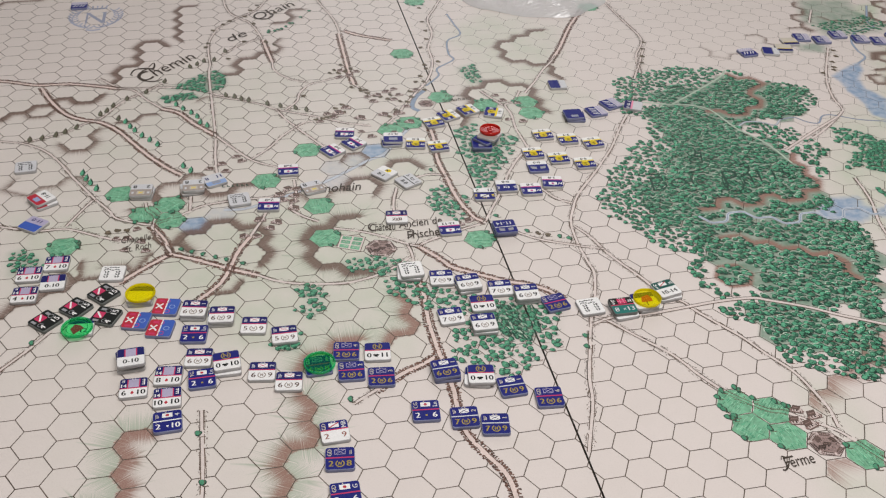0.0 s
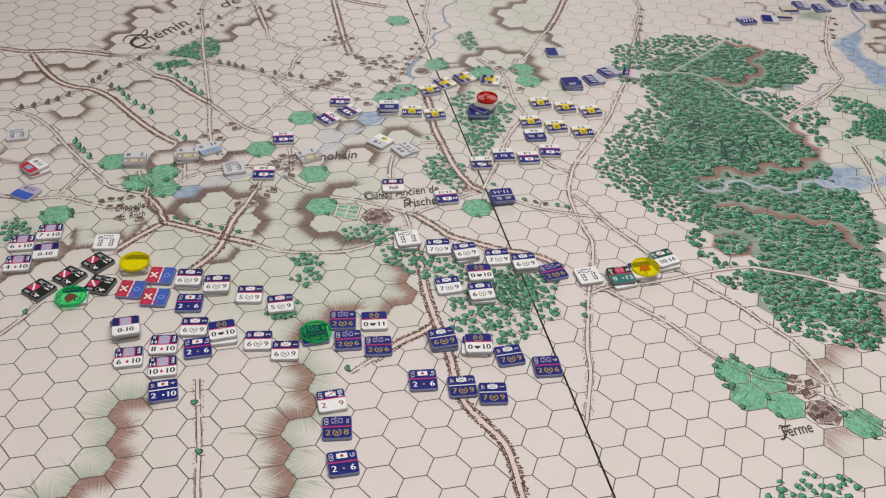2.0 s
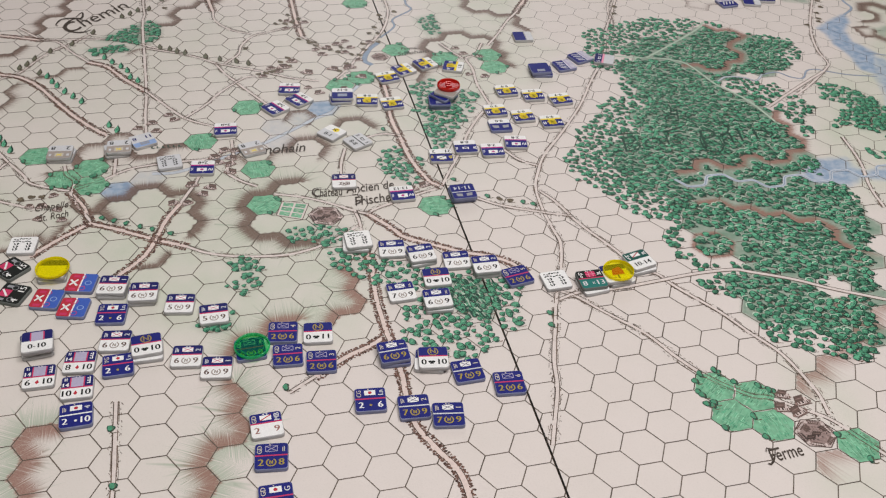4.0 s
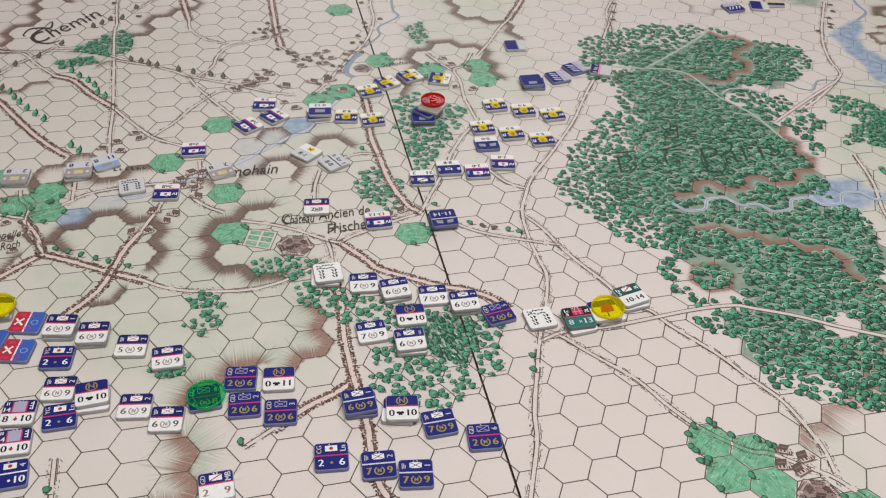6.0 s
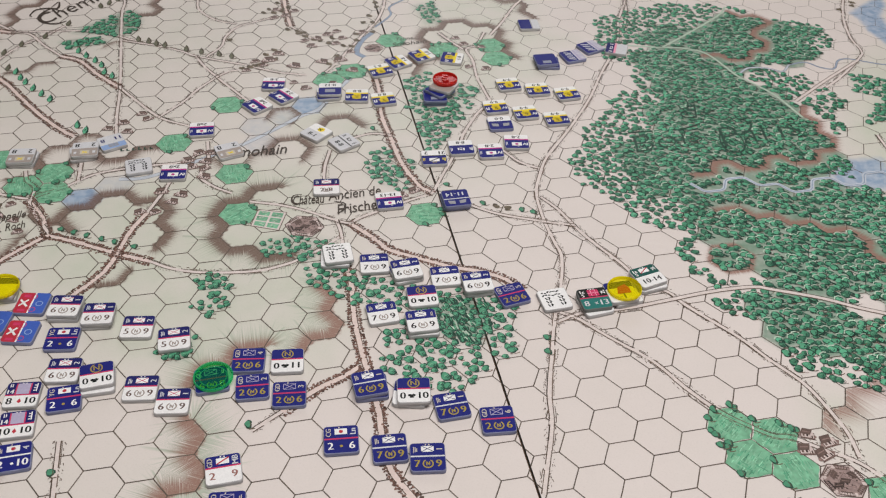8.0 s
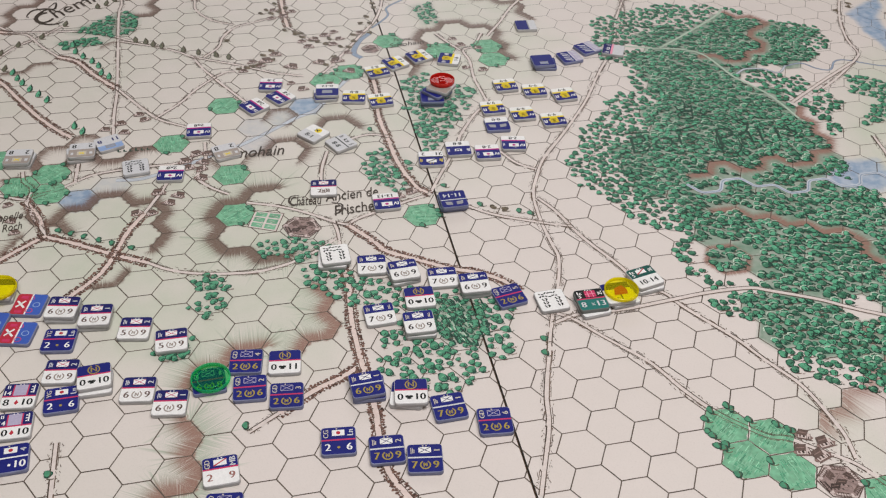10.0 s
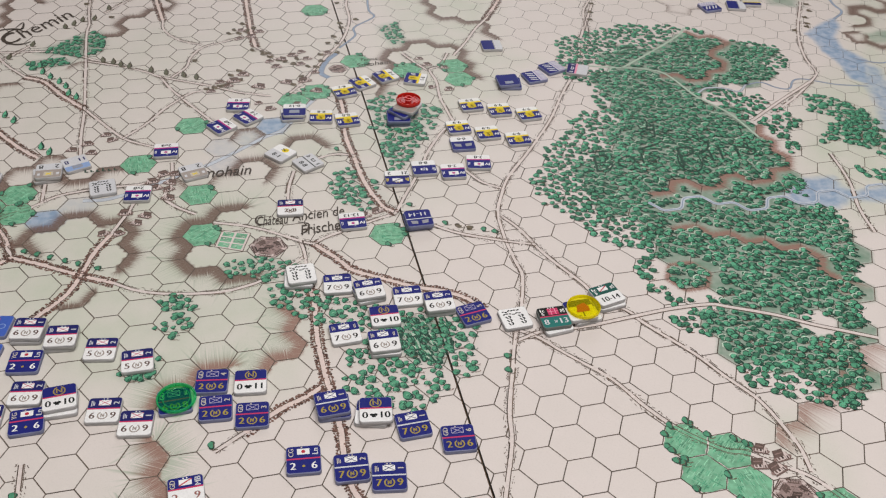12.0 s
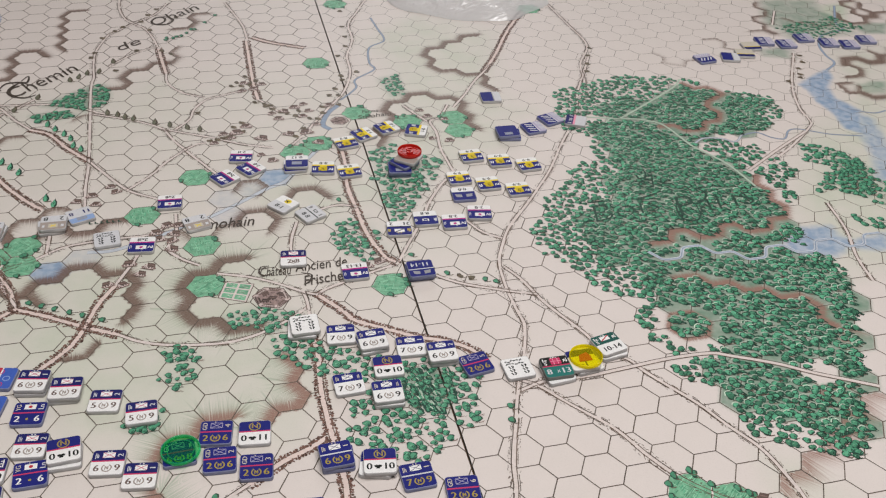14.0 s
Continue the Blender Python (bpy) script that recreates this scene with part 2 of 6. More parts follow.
def smooth(pts, step=1.2):
    """A curve through the points (Catmull-Rom), cut into even steps."""
    p = np.array(pts, float)
    if len(p) > 2:
        q = np.vstack([2 * p[0] - p[1], p, 2 * p[-1] - p[-2]])
        out = []
        for a, b, c, d in zip(q, q[1:], q[2:], q[3:]):
            for t in np.linspace(0, 1, 12, endpoint=False):
                out.append(0.5 * (2 * b + (c - a) * t + (2 * a - 5 * b + 4 * c - d) * t * t + (3 * b - a - 3 * c + d) * t ** 3))
        p = np.vstack([out, p[-1]])
    s = np.r_[0, np.cumsum(np.hypot(*np.diff(p, axis=0).T))]
    u = np.linspace(0, s[-1], max(3, int(s[-1] / step)))
    return np.stack([np.interp(u, s, p[:, 0]), np.interp(u, s, p[:, 1])], 1)


def beside(line, off):
    d = np.gradient(line, axis=0)
    d /= np.maximum(np.hypot(d[:, 0], d[:, 1]), 1e-6)[:, None]
    return line + np.stack([-d[:, 1], d[:, 0]], 1) * off


def inside(poly, x, y):
    hit = np.zeros(np.shape(x), bool)
    for (x0, y0), (x1, y1) in zip(poly, poly[1:] + poly[:1]):
        if y0 != y1:
            hit ^= ((y0 > y) != (y1 > y)) & (x < (x1 - x0) * (y - y0) / (y1 - y0) + x0)
    return hit


def nearest(line, x, y):
    """Distance to a line of points, the side on which a place lies, and how far along it is."""
    best, lean = np.full(x.shape, 1e9), np.zeros(x.shape)
    side, along, run = np.zeros(x.shape), np.zeros(x.shape), 0.0
    for (x0, y0), (x1, y1) in zip(line, line[1:]):
        ex, ey = x1 - x0, y1 - y0
        ln = math.hypot(ex, ey) + 1e-9
        t = np.clip(((x - x0) * ex + (y - y0) * ey) / ln ** 2, 0, 1)
        dx, dy = x - x0 - t * ex, y - y0 - t * ey
        d = np.hypot(dx, dy)
        perp = np.abs(ex * dy - ey * dx) / ln
        k = (d < best - 1e-6) | ((np.abs(d - best) <= 1e-6) & (perp > lean))
        best[k], lean[k] = d[k], perp[k]
        side[k] = np.sign(ex * dy - ey * dx)[k]
        # at the ends of a stretch the strokes fan out
        turn = (np.arctan2(dy, dx) * 3.0)[k]
        along[k] = (run + t * ln)[k] + np.where((t[k] <= 0) | (t[k] >= 1), turn, 0)
        run += ln
    return best, side, along


EDGE = 8.6
WIDE, TALL = EDGE * math.sqrt(3), EDGE * 1.5


def hex_at(x, y):
    """The centre of the hex that holds a place on the map."""
    row = round(y / TALL)
    best = None
    for r in (row - 1, row, row + 1):
        c = round(x / WIDE - 0.5 * (r % 2))
        cx, cy = (c + 0.5 * (r % 2)) * WIDE, r * TALL
        d = (cx - x) ** 2 + (cy - y) ** 2
        if best is None or d < best[0]:
            best = (d, cx, cy)
    return best[1], best[2]


def hexagon(cx, cy, r=EDGE):
    return [(cx + r * math.cos(radians(60 * k + 30)), cy + r * math.sin(radians(60 * k + 30))) for k in range(6)]


def seam_x(y):
    return 109.5 - 0.5560 * (y - -74.6)


rnd = random.Random(7)


def box_mesh(name, sx, sy, sz, mat, bevel=0.0):
    bm = bmesh.new()
    bmesh.ops.create_cube(bm, size=1.0, matrix=Matrix.Diagonal((sx, sy, sz, 1)))
    if bevel:
        bmesh.ops.bevel(bm, geom=bm.edges[:], offset=bevel, segments=2, affect="EDGES")
    me = bpy.data.meshes.new(name)
    bm.to_mesh(me)
    bm.free()
    me.materials.append(mat)
    return me


# ---- the unseen room, added to bounce light, and the table ----


def room_box(name, x, y, z, sx, sy, sz, mat, label, category):
    ob = new(name, box_mesh(name, sx, sy, sz, mat))
    ob.location = (x, y, z)
    return tagged(ob, label, category, kind="structure")


room_box("floor", 0, 0.3, -0.80, 4.4, 5.2, 0.1, CARPET, "grey carpeted floor of the room", "floor")
room_box("ceiling", 0, 0.3, 1.75, 4.4, 5.2, 0.1, WALL, "white painted ceiling of the room", "ceiling")
room_box("wall_north", 0, 2.85, 0.475, 4.4, 0.1, 2.45, WALL, "white painted far wall", "wall")
room_box("wall_south", 0, -2.25, 0.475, 4.4, 0.1, 2.45, WALL, "white painted near wall", "wall")
room_box("wall_west", -2.15, 0.3, 0.475, 0.1, 5.0, 2.45, WALL, "white painted side wall", "wall")
room_box("wall_east", 2.15, 0.3, 0.475, 0.1, 5.0, 2.45, WALL, "white painted side wall", "wall")

table = tagged(new("table"), "brown wooden table under the map boards", "table")
table.location = (0, 0.15, -0.0018)
part("tabletop", box_mesh("tabletop", 1.25, 1.15, 0.03, WOOD, 0.004), table, place=pose(0, 0, -0.0151))
leg_mesh = box_mesh("leg", 0.06, 0.06, 0.718, WOOD, 0.004)
for lx in (-0.55, 0.55):
    for ly in (-0.5, 0.5):
        part("leg", leg_mesh, table, place=pose(lx, ly, -0.389))

# ---- ink washes on the boards: slopes, lowland tint, woods, water ----
Y0, Y1, STEP = -215.0, 545.0, 1.6


def board_grid(west):
    rows = int((Y1 - Y0) / STEP) + 1
    cols = int((480 if west else 480) / STEP) + 1
    y = np.repeat(np.linspace(Y0, Y1, rows)[:, None], cols, 1)
    s = seam_x(y)
    far = -500.0 if west else 430.0
    u = np.linspace(0, 1, cols)[None, :]
    x = (far + (s - 0.5 - far) * u) if west else (s + 0.5 + (far - s - 0.5) * u)
    return x, y


INKS = ("green", "slope", "brown", "rust", "wood", "blue", "run")
GRID = {w: board_grid(w) for w in (True, False)}
WASH = {w: {k: np.zeros(GRID[w][0].shape) for k in INKS} for w in GRID}


def near(x, y, pts, pad):
    p = np.array(pts)
    return (x > p[:, 0].min() - pad) & (x < p[:, 0].max() + pad) & (y > p[:, 1].min() - pad) & (y < p[:, 1].max() + pad)


def along_hexes(line):
    """The chain of hex corners that a crest line follows."""
    out = []
    for x, y in smooth(line, 1.5):
        cx, cy = hex_at(x, y)
        px, py = min(hexagon(cx, cy), key=lambda p: (p[0] - x) ** 2 + (p[1] - y) ** 2)
        if not out or math.hypot(px - out[-1][0], py - out[-1][1]) > 1:
            if len(out) > 1 and math.hypot(px - out[-2][0], py - out[-2][1]) < 1:
                out.pop()
            else:
                out.append((px, py))
    return out if len(out) > 2 else line


def slope(line, side=1, width=9.0, strength=1.0, green=0.0, sharp=1.7):
    """Brown hatching on one side of a crest line (1: to its left); green adds paler strokes further out."""
    line = along_hexes(line)
    for w, (x, y) in GRID.items():
        pad = max(width * 2.4, 17)
        k = near(x, y, line, pad)
        if not k.any():
            continue
        d, s, a = nearest(line, x[k], y[k])
        good = s == side
        fall = np.where(good, np.clip(1 - d / (width * 1.15), 0, 1) ** sharp, np.clip(1 - d / 0.8, 0, 1)) * strength * (1.25 if sharp > 1 else 1)
        pale = np.where(good, np.clip(1 - d / pad, 0, 1), 0) * green
        ink_map = WASH[w]
        old = np.maximum(ink_map["brown"][k], ink_map["slope"][k])
        ink_map["run"][k] = np.where(np.maximum(fall, pale) > old, a * 1.1, ink_map["run"][k])
        ink_map["brown"][k] = np.maximum(ink_map["brown"][k], fall)
        if sharp < 1.2:
            ink_map["rust"][k] = np.maximum(ink_map["rust"][k], np.clip(1.6 - d / width, 0, 1))
        ink_map["slope"][k] = np.maximum(ink_map["slope"][k], pale)


def tint(poly, name, strength=1.0, soft=5.0):
    for w, (x, y) in GRID.items():
        k = near(x, y, poly, soft)
        if not k.any():
            continue
        d, _, _ = nearest(poly + poly[:1], x[k], y[k])
        d = np.where(inside(poly, x[k], y[k]), d, -d)
        WASH[w][name][k] = np.maximum(WASH[w][name][k], np.clip(d / soft + 0.5, 0, 1) * strength)


def brown_hex(x, y, strength=0.9):
    """A hex of bare brown slope that fades towards its far side, with strokes that fan out."""
    ring = hexagon(*hex_at(x, y), EDGE)
    for w, (gx, gy) in GRID.items():
        k = near(gx, gy, ring, 2)
        if k.any():
            d, _, _ = nearest([ring[1], ring[2], ring[3]], gx[k], gy[k])
            fall = np.where(inside(ring, gx[k], gy[k]), np.clip(1.25 - d / 11, 0, 1), 0) * strength
            more = fall > WASH[w]["brown"][k]
            fan = np.arctan2(gy[k] - ring[2][1] - 4, gx[k] - ring[2][0] + 9) * 11
            WASH[w]["run"][k] = np.where(more, fan, WASH[w]["run"][k])
            WASH[w]["brown"][k] = np.maximum(WASH[w]["brown"][k], fall)
            WASH[w]["rust"][k] = np.maximum(WASH[w]["rust"][k], np.where(fall > 0, 1, 0))

# crests, board by board
WEST_RIDGE = [(-56, -122), (-60, -121), (-67, -125), (-66, -134), (-59, -138), (-59, -147), (-52, -151), (-52, -159), (-59, -164), (-59, -173), (-66, -177)]
MID_RIDGE = [(-7, -82), (0, -86), (0, -95), (7, -99), (7, -107), (0, -112), (0, -121), (7, -125), (7, -134), (15, -138), (15, -147)]
slope(WEST_RIDGE, 1, 9, 1.0, 0.5, 0.8)
slope(WEST_RIDGE, -1, 3, 0.12, 0.95)
slope(MID_RIDGE, -1, 9, 0.95, 0.9, 0.8)
slope(MID_RIDGE, 1, 2, 0.1, 0.9)
slope([(-113, -5), (-111, 2), (-108, 6), (-107, 16), (-97, 22), (-90, 18), (-81, 20), (-75, 16), (-73, 10), (-66, 8), (-66, -4)], 1, 9, 1.1)
slope([(-37, 47), (-44, 43), (-45, 34), (-52, 30), (-52, 21), (-45, 17), (-45, 8), (-37, 4), (-30, 8), (-22, 4), (-15, 8)], -1, 10, 1.1, 0.7)
slope([(-67, -22), (-67, -32), (-77, -37)], -1, 7, 0.9)
slope([(7, -4), (15, -9), (15, -17), (22, -21), (22, -30), (15, -35), (15, -43)], -1, 8.5, 0.85, 0.9, 1.1)
slope([(0, -43), (-8, -47), (-8, -56), (-15, -60), (-22, -65)], -1, 8.5, 0.8, 0.9, 1.1)
slope([(-10, 183), (-17, 195), (-16, 215), (-12, 221), (3, 231), (12, 230), (20, 212), (28, 196)], 1, 9, 1.0)
slope([(-38, 98), (-36, 110), (-25, 112), (-18, 106)], 1, 9, 0.95)
slope([(-12, 174), (-21, 172), (-32, 170)], -1, 9, 0.75)
slope([(-21, 166), (-21, 177), (-15, 182), (-6, 182)], -1, 11, 0.75)
slope([(-53, 69), (-51, 78), (-44, 81), (-38, 76)], 1, 9, 0.85)
slope([(-251, 264), (-258, 253), (-256, 245), (-249, 239), (-247, 229), (-239, 222), (-235, 211)], -1, 7, 0.95)
slope([(-241, 201), (-250, 189), (-249, 179), (-241, 170), (-249, 162), (-246, 150), (-237, 141)], -1, 9, 0.95)
slope([(-279, 76), (-277, 84), (-268, 92), (-269, 97), (-259, 102), (-261, 111), (-255, 113), (-248, 109), (-239, 112), (-240, 122)], -1, 9, 0.95)
slope([(-179, 171), (-175, 176), (-170, 188), (-176, 195), (-175, 203), (-165, 213)], 1, 9, 0.95)
slope([(-191, 258), (-190, 265), (-183, 269), (-185, 282), (-180, 293)], -1, 9, 0.85)
slope([(-206, 98), (-201, 107), (-194, 110)], -1, 7, 0.8)
slope([(-387, 219), (-378, 226), (-370, 235)], -1, 8, 0.7)
slope([(-179, 135), (-177, 141), (-173, 144)], -1, 8, 0.6)
slope([(-166, 216), (-164, 224), (-170, 234)], -1, 8, 0.7)
slope([(-4, 317), (-17, 304), (-17, 296), (-23, 287), (-12, 268), (1, 263), (15, 269), (23, 261), (31, 252)], -1, 9, 0.95)
slope([(-271, 77), (-261, 88), (-252, 107), (-237, 113)], -1, 8, 0.7)
slope([(-225, 61), (-210, 61), (-209, 74), (-214, 79)], -1, 10, 0.7)
slope([(-223, 13), (-207, 13), (-201, 24), (-190, 31)], -1, 9, 0.6)
slope([(-149, 37), (-139, 49), (-128, 56)], -1, 10, 0.7)
slope([(-125, -4), (-114, -5), (-107, -9)], 1, 9, 0.9)
slope([(-131, -35), (-120, -30), (-120, -23)], 1, 9, 0.7)
slope([(-147, 18), (-148, 28), (-143, 32), (-134, 34), (-135, 44), (-125, 45), (-117, 51), (-104, 54)], -1, 10, 0.95)
slope([(-109, 8), (-108, 14), (-106, 17), (-98, 21), (-90, 19)], 1, 9, 0.9)
slope([(-73, 101), (-68, 107), (-58, 105), (-50, 101)], -1, 8, 0.7)
slope([(-159, -81), (-157, -74), (-149, -73), (-154, -62), (-147, -57), (-147, -48)], 1, 12, 0.75)
slope([(-151, -35), (-143, -38), (-136, -44)], 1, 7, 0.8)
slope([(-81, 58), (-64, 59), (-54, 67), (-49, 73)], -1, 9, 0.6)
# slopes that run through the wood
WOOD_SLOPES = [
    [(149, 95), (157, 99), (164, 95), (173, 99), (180, 96), (188, 99), (196, 95), (203, 100), (210, 95), (210, 87), (218, 83)],
    [(180, 204), (187, 183), (195, 176), (195, 167), (188, 161), (187, 152), (178, 147), (171, 149), (164, 146), (164, 138), (157, 135), (151, 139), (142, 134), (142, 125), (136, 120)],
    [(157, 73), (149, 69), (150, 62), (157, 57), (165, 60), (165, 69), (160, 73)],
    [(140, 296), (148, 291), (151, 275), (157, 266), (156, 259), (150, 254), (150, 246), (143, 242), (138, 246), (127, 240)],
]
for line, side in zip(WOOD_SLOPES, (1, 1, -1, 1)):
    slope(line, side, 6.0 if side > 0 else 3.2, 0.9, 0, 1.1)
slope([(230, 356), (233, 352), (236, 363), (248, 367), (256, 375)], 1, 8, 0.9)
slope([(249, 381), (257, 389)], 1, 8, 0.8)
slope([(232, 324), (233, 314), (244, 310), (252, 314)], -1, 8, 0.7)
slope([(147, 362), (158, 362), (165, 360)], -1, 6, 0.6)
slope([(173, 396), (179, 388), (186, 389)], -1, 9, 0.6)
slope([(170, 448), (175, 422), (173, 401), (183, 390)], 1, 9, 0.7)
slope([(232, 444), (241, 437), (251, 454), (262, 461)], -1, 10, 0.8)
slope([(197, 420), (209, 417), (224, 433)], -1, 8, 0.6)
slope([(114, 327), (129, 322), (142, 330)], 1, 6, 0.5)
tint([(176, 450), (213, 464), (222, 424), (212, 403), (196, 394), (179, 408)], "wood", 0.75, 8)
tint([(217, 454), (237, 467), (233, 429), (220, 413)], "green", 0.9, 8)
for hx, hy in [(204, -0), (196, -11), (218, 21), (213, 15)]:
    brown_hex(hx, hy, 0.6)
for hx, hy in [(222, 23), (226, 36), (206, -54), (221, 35), (216, 77)]:
    brown_hex(hx, hy, 0.55)
slope([(237, 471), (237, 451), (248, 448), (252, 465)], 1, 8, 0.9)
slope([(232, 340), (233, 360), (245, 370), (252, 378)], -1, 8, 0.9)
slope([(230, 325), (233, 314), (245, 312), (252, 321)], 1, 8, 0.8)
for poly in ([(188, 417), (197, 434), (213, 447), (227, 437), (221, 412), (208, 399), (196, 392)], [(239, 424), (250, 435), (261, 437), (259, 418), (245, 413)],
             [(241, 332), (246, 338), (254, 340), (253, 329), (245, 326)], [(180, 362), (189, 369), (197, 365), (196, 354), (183, 354)]):
    tint(poly, "wood", 0.8, 4)
# green lowland
tint([(-154, 24), (-112, 25), (-77, 51), (-60, 67), (-34, 71), (-13, 46), (-4, 13), (23, -16), (24, -41), (-20, -67), (-52, -69), (-104, -46)], "green", 0.62, 30)
tint([(-111, -117), (-78, -102), (-31, -92), (5, -93), (25, -141), (-71, -174)], "green", 0.12, 30)
tint([(-246, 92), (-203, 157), (-154, 203), (-107, 170), (-133, 113), (-154, 70), (-196, 35)], "green", 0.3, 25)
tint([(-203, -14), (-174, 2), (-120, 11), (-101, -23), (-163, -68)], "green", 0.55, 25)
tint([(-77, 102), (-47, 129), (-12, 130), (-18, 164), (23, 240), (54, 190), (30, 157), (7, 110), (-22, 70)], "green", 0.5, 25)
tint([(-41, 232), (-21, 255), (22, 247), (52, 229), (35, 195), (-14, 191)], "green", 0.45, 25)
tint([(-67, 287), (-48, 338), (7, 326), (29, 246), (-19, 237)], "green", 0.5, 25)
tint([(187, -1), (200, 1), (217, -10), (218, -34), (195, -22)], "green", 0.4, 15)
tint([(195, -56), (227, -42), (226, -66), (204, -65)], "green", 0.4, 15)
tint([(226, 377), (258, 398), (248, 253), (229, 288)], "green", 0.5, 20)
tint([(205, 250), (255, 330), (258, 150), (215, 120), (200, 180)], "green", 0.6, 25)
tint([(-283, 94), (-199, 186), (-77, 234), (53, 169), (58, 88), (24, -1), (10, -56), (-126, -119)], "green", 0.2, 45)
# water
tint([(202, 317), (211, 334), (219, 346), (222, 336), (219, 319), (223, 305), (230, 300), (236, 294), (236, 265), (227, 268), (221, 285), (212, 297), (208, 310)], "blue", 1.0, 3)
tint([(234, 292), (243, 285), (252, 240), (250, 215), (241, 215), (240, 240), (234, 268)], "blue", 0.7, 6)
tint([(194, 141), (203, 156), (216, 162), (219, 155), (226, 152), (241, 164), (243, 150), (232, 147), (223, 145), (218, 137), (208, 134), (198, 134)], "blue", 0.9, 5)
for hx, hy in [(-115, 15), (-45, 113)]:
    tint(hexagon(*hex_at(hx, hy)), "blue", 1.0, 1.5)
for hx, hy in [(-106, 29), (-60, 89), (-57, 97), (-67, 81)]:
    tint(hexagon(*hex_at(hx, hy)), "blue", 0.2, 3)
tint([(182, 410), (228, 437), (241, 411), (197, 384)], "wood", 0.5, 8)
tint([(176, 364), (197, 367), (201, 354), (180, 351)], "wood", 0.5, 4)
tint([(237, 330), (253, 335), (253, 323), (240, 319)], "wood", 0.6, 4)
tint([(237, 425), (261, 439), (259, 420), (242, 414)], "wood", 0.5, 4)

# ---- woods ----
WOODS = []


def wood(poly, spacing, size, wash, clear=(), only=None):
    tint(poly, "wood", wash, 6)
    WOODS.append((poly, spacing, size, clear, only))


FOREST = [(62, 258), (79, 275), (99, 294), (134, 302), (154, 295), (186, 295), (193, 276), (184, 250), (158, 233), (179, 231), (202, 209), (194, 197), (200, 183), (194, 164), (201, 155), (207, 138), (218, 135), (223, 121), (226, 66), (223, 8), (214, 8), (206, 5), (183, 8), (178, 20), (170, 30), (159, 31), (151, 35), (151, 47), (141, 51), (135, 64), (136, 75), (119, 76), (110, 82), (102, 90), (89, 95), (78, 112), (83, 129), (79, 138), (85, 156), (87, 177), (99, 187), (90, 210), (74, 213)]
CORE = [(86, 248), (98, 262), (112, 270), (140, 288), (185, 284), (185, 256), (172, 245), (155, 232), (150, 225), (172, 200), (187, 184), (195, 170), (200, 155), (196, 141), (207, 131), (218, 131), (223, 119), (226, 66), (224, 22), (206, 19), (194, 17), (186, 21), (179, 18), (172, 21), (171, 33), (165, 36), (171, 50), (165, 56), (158, 72), (149, 69), (142, 75), (141, 86), (133, 90), (110, 102), (102, 118), (106, 178)]
TRACKS = [
    [(86, 232), (104, 236), (114, 239), (128, 237), (145, 219), (154, 213), (166, 204), (180, 187)],
    [(104, 236), (116, 259), (129, 286), (132, 299)],
    [(176, 202), (190, 229), (205, 256)],
    [(125, 23), (135, 30), (151, 41), (166, 49), (174, 50), (192, 51), (206, 50), (220, 50), (231, 50)],
    [(135, 107), (140, 108), (149, 113), (149, 121), (157, 126), (164, 121), (172, 124), (178, 121), (187, 127), (188, 135), (196, 140), (203, 136), (210, 139), (211, 149), (217, 152), (224, 148), (232, 152), (239, 160)],
    [(147, 223), (155, 233), (169, 233), (177, 245), (190, 244)],
]


def lane(line, side, off):
    return [tuple(p) for p in beside(smooth(along_hexes(line), 2.0), side * off)]


BARE = [lane(line, side, 2.8) for line, side in zip(WOOD_SLOPES, (1, 1, -1, 1))]
BARE.append([(204, 49), (208, 52), (212, 53)])
WOOD_ROAD = [(-31, 153), (-23, 138), (-16, 121), (-6, 105), (7, 85), (20, 71), (28, 67)]
BARE.append(WOOD_ROAD)
# whole hexes of dense wood, hatched green, inside a fringe of open wood
DENSE = set()
for r in range(0, 26):
    for c in range(4, 18):
        cx, cy = (c + 0.5 * (r % 2)) * WIDE, r * TALL
        if (inside(CORE, np.array([cx]), np.array([cy]))[0] or math.hypot(cx - 157, cy - 65) < 6) and math.hypot(cx - 208, cy - 51) > 6:
            DENSE.add((round(cx), round(cy)))
            tint(hexagon(cx, cy, EDGE * 1.02), "wood", 1.0, 1.8)
wood(FOREST, 3.8, 1.6, 0.0, TRACKS + BARE, (DENSE, False))
wood(FOREST, 3.3, 1.58, 0.0, TRACKS + BARE, (DENSE, True))
wood([(169, 134), (182, 145), (198, 159), (203, 157), (201, 151), (195, 142), (185, 136), (175, 127)], 4.2, 1.75, 0.3, BARE)
wood([(226, 176), (243, 179), (242, 168), (229, 165)], 4.2, 1.75, 0.0)
wood([(-7, 0), (3, 8), (23, 8), (50, 9), (66, 11), (83, 9), (84, -9), (89, -17), (80, -25), (76, -35), (70, -46), (58, -41), (47, -43), (41, -35), (39, -21), (41, -10), (25, -11), (10, -11)], 4.0, 1.55, 0.12)
wood([(52, 3), (66, 8), (73, 1), (75, -15), (61, -18), (53, -10)], 3.1, 1.5, 0.85, (), (None, True))
wood([(-9, 90), (3, 99), (12, 87), (24, 72), (19, 64), (4, 65), (-7, 75)], 3.7, 1.6, 0.2, [WOOD_ROAD])
wood([(-18, 158), (-6, 169), (3, 135), (13, 163), (23, 160), (23, 130), (21, 112), (19, 93), (9, 105), (-7, 132)], 3.7, 1.6, 0.2, [WOOD_ROAD])
wood([(-44, -16), (-31, -10), (-22, -23), (-25, -35), (-36, -34), (-33, -24)], 3.6, 1.5, 0.2)
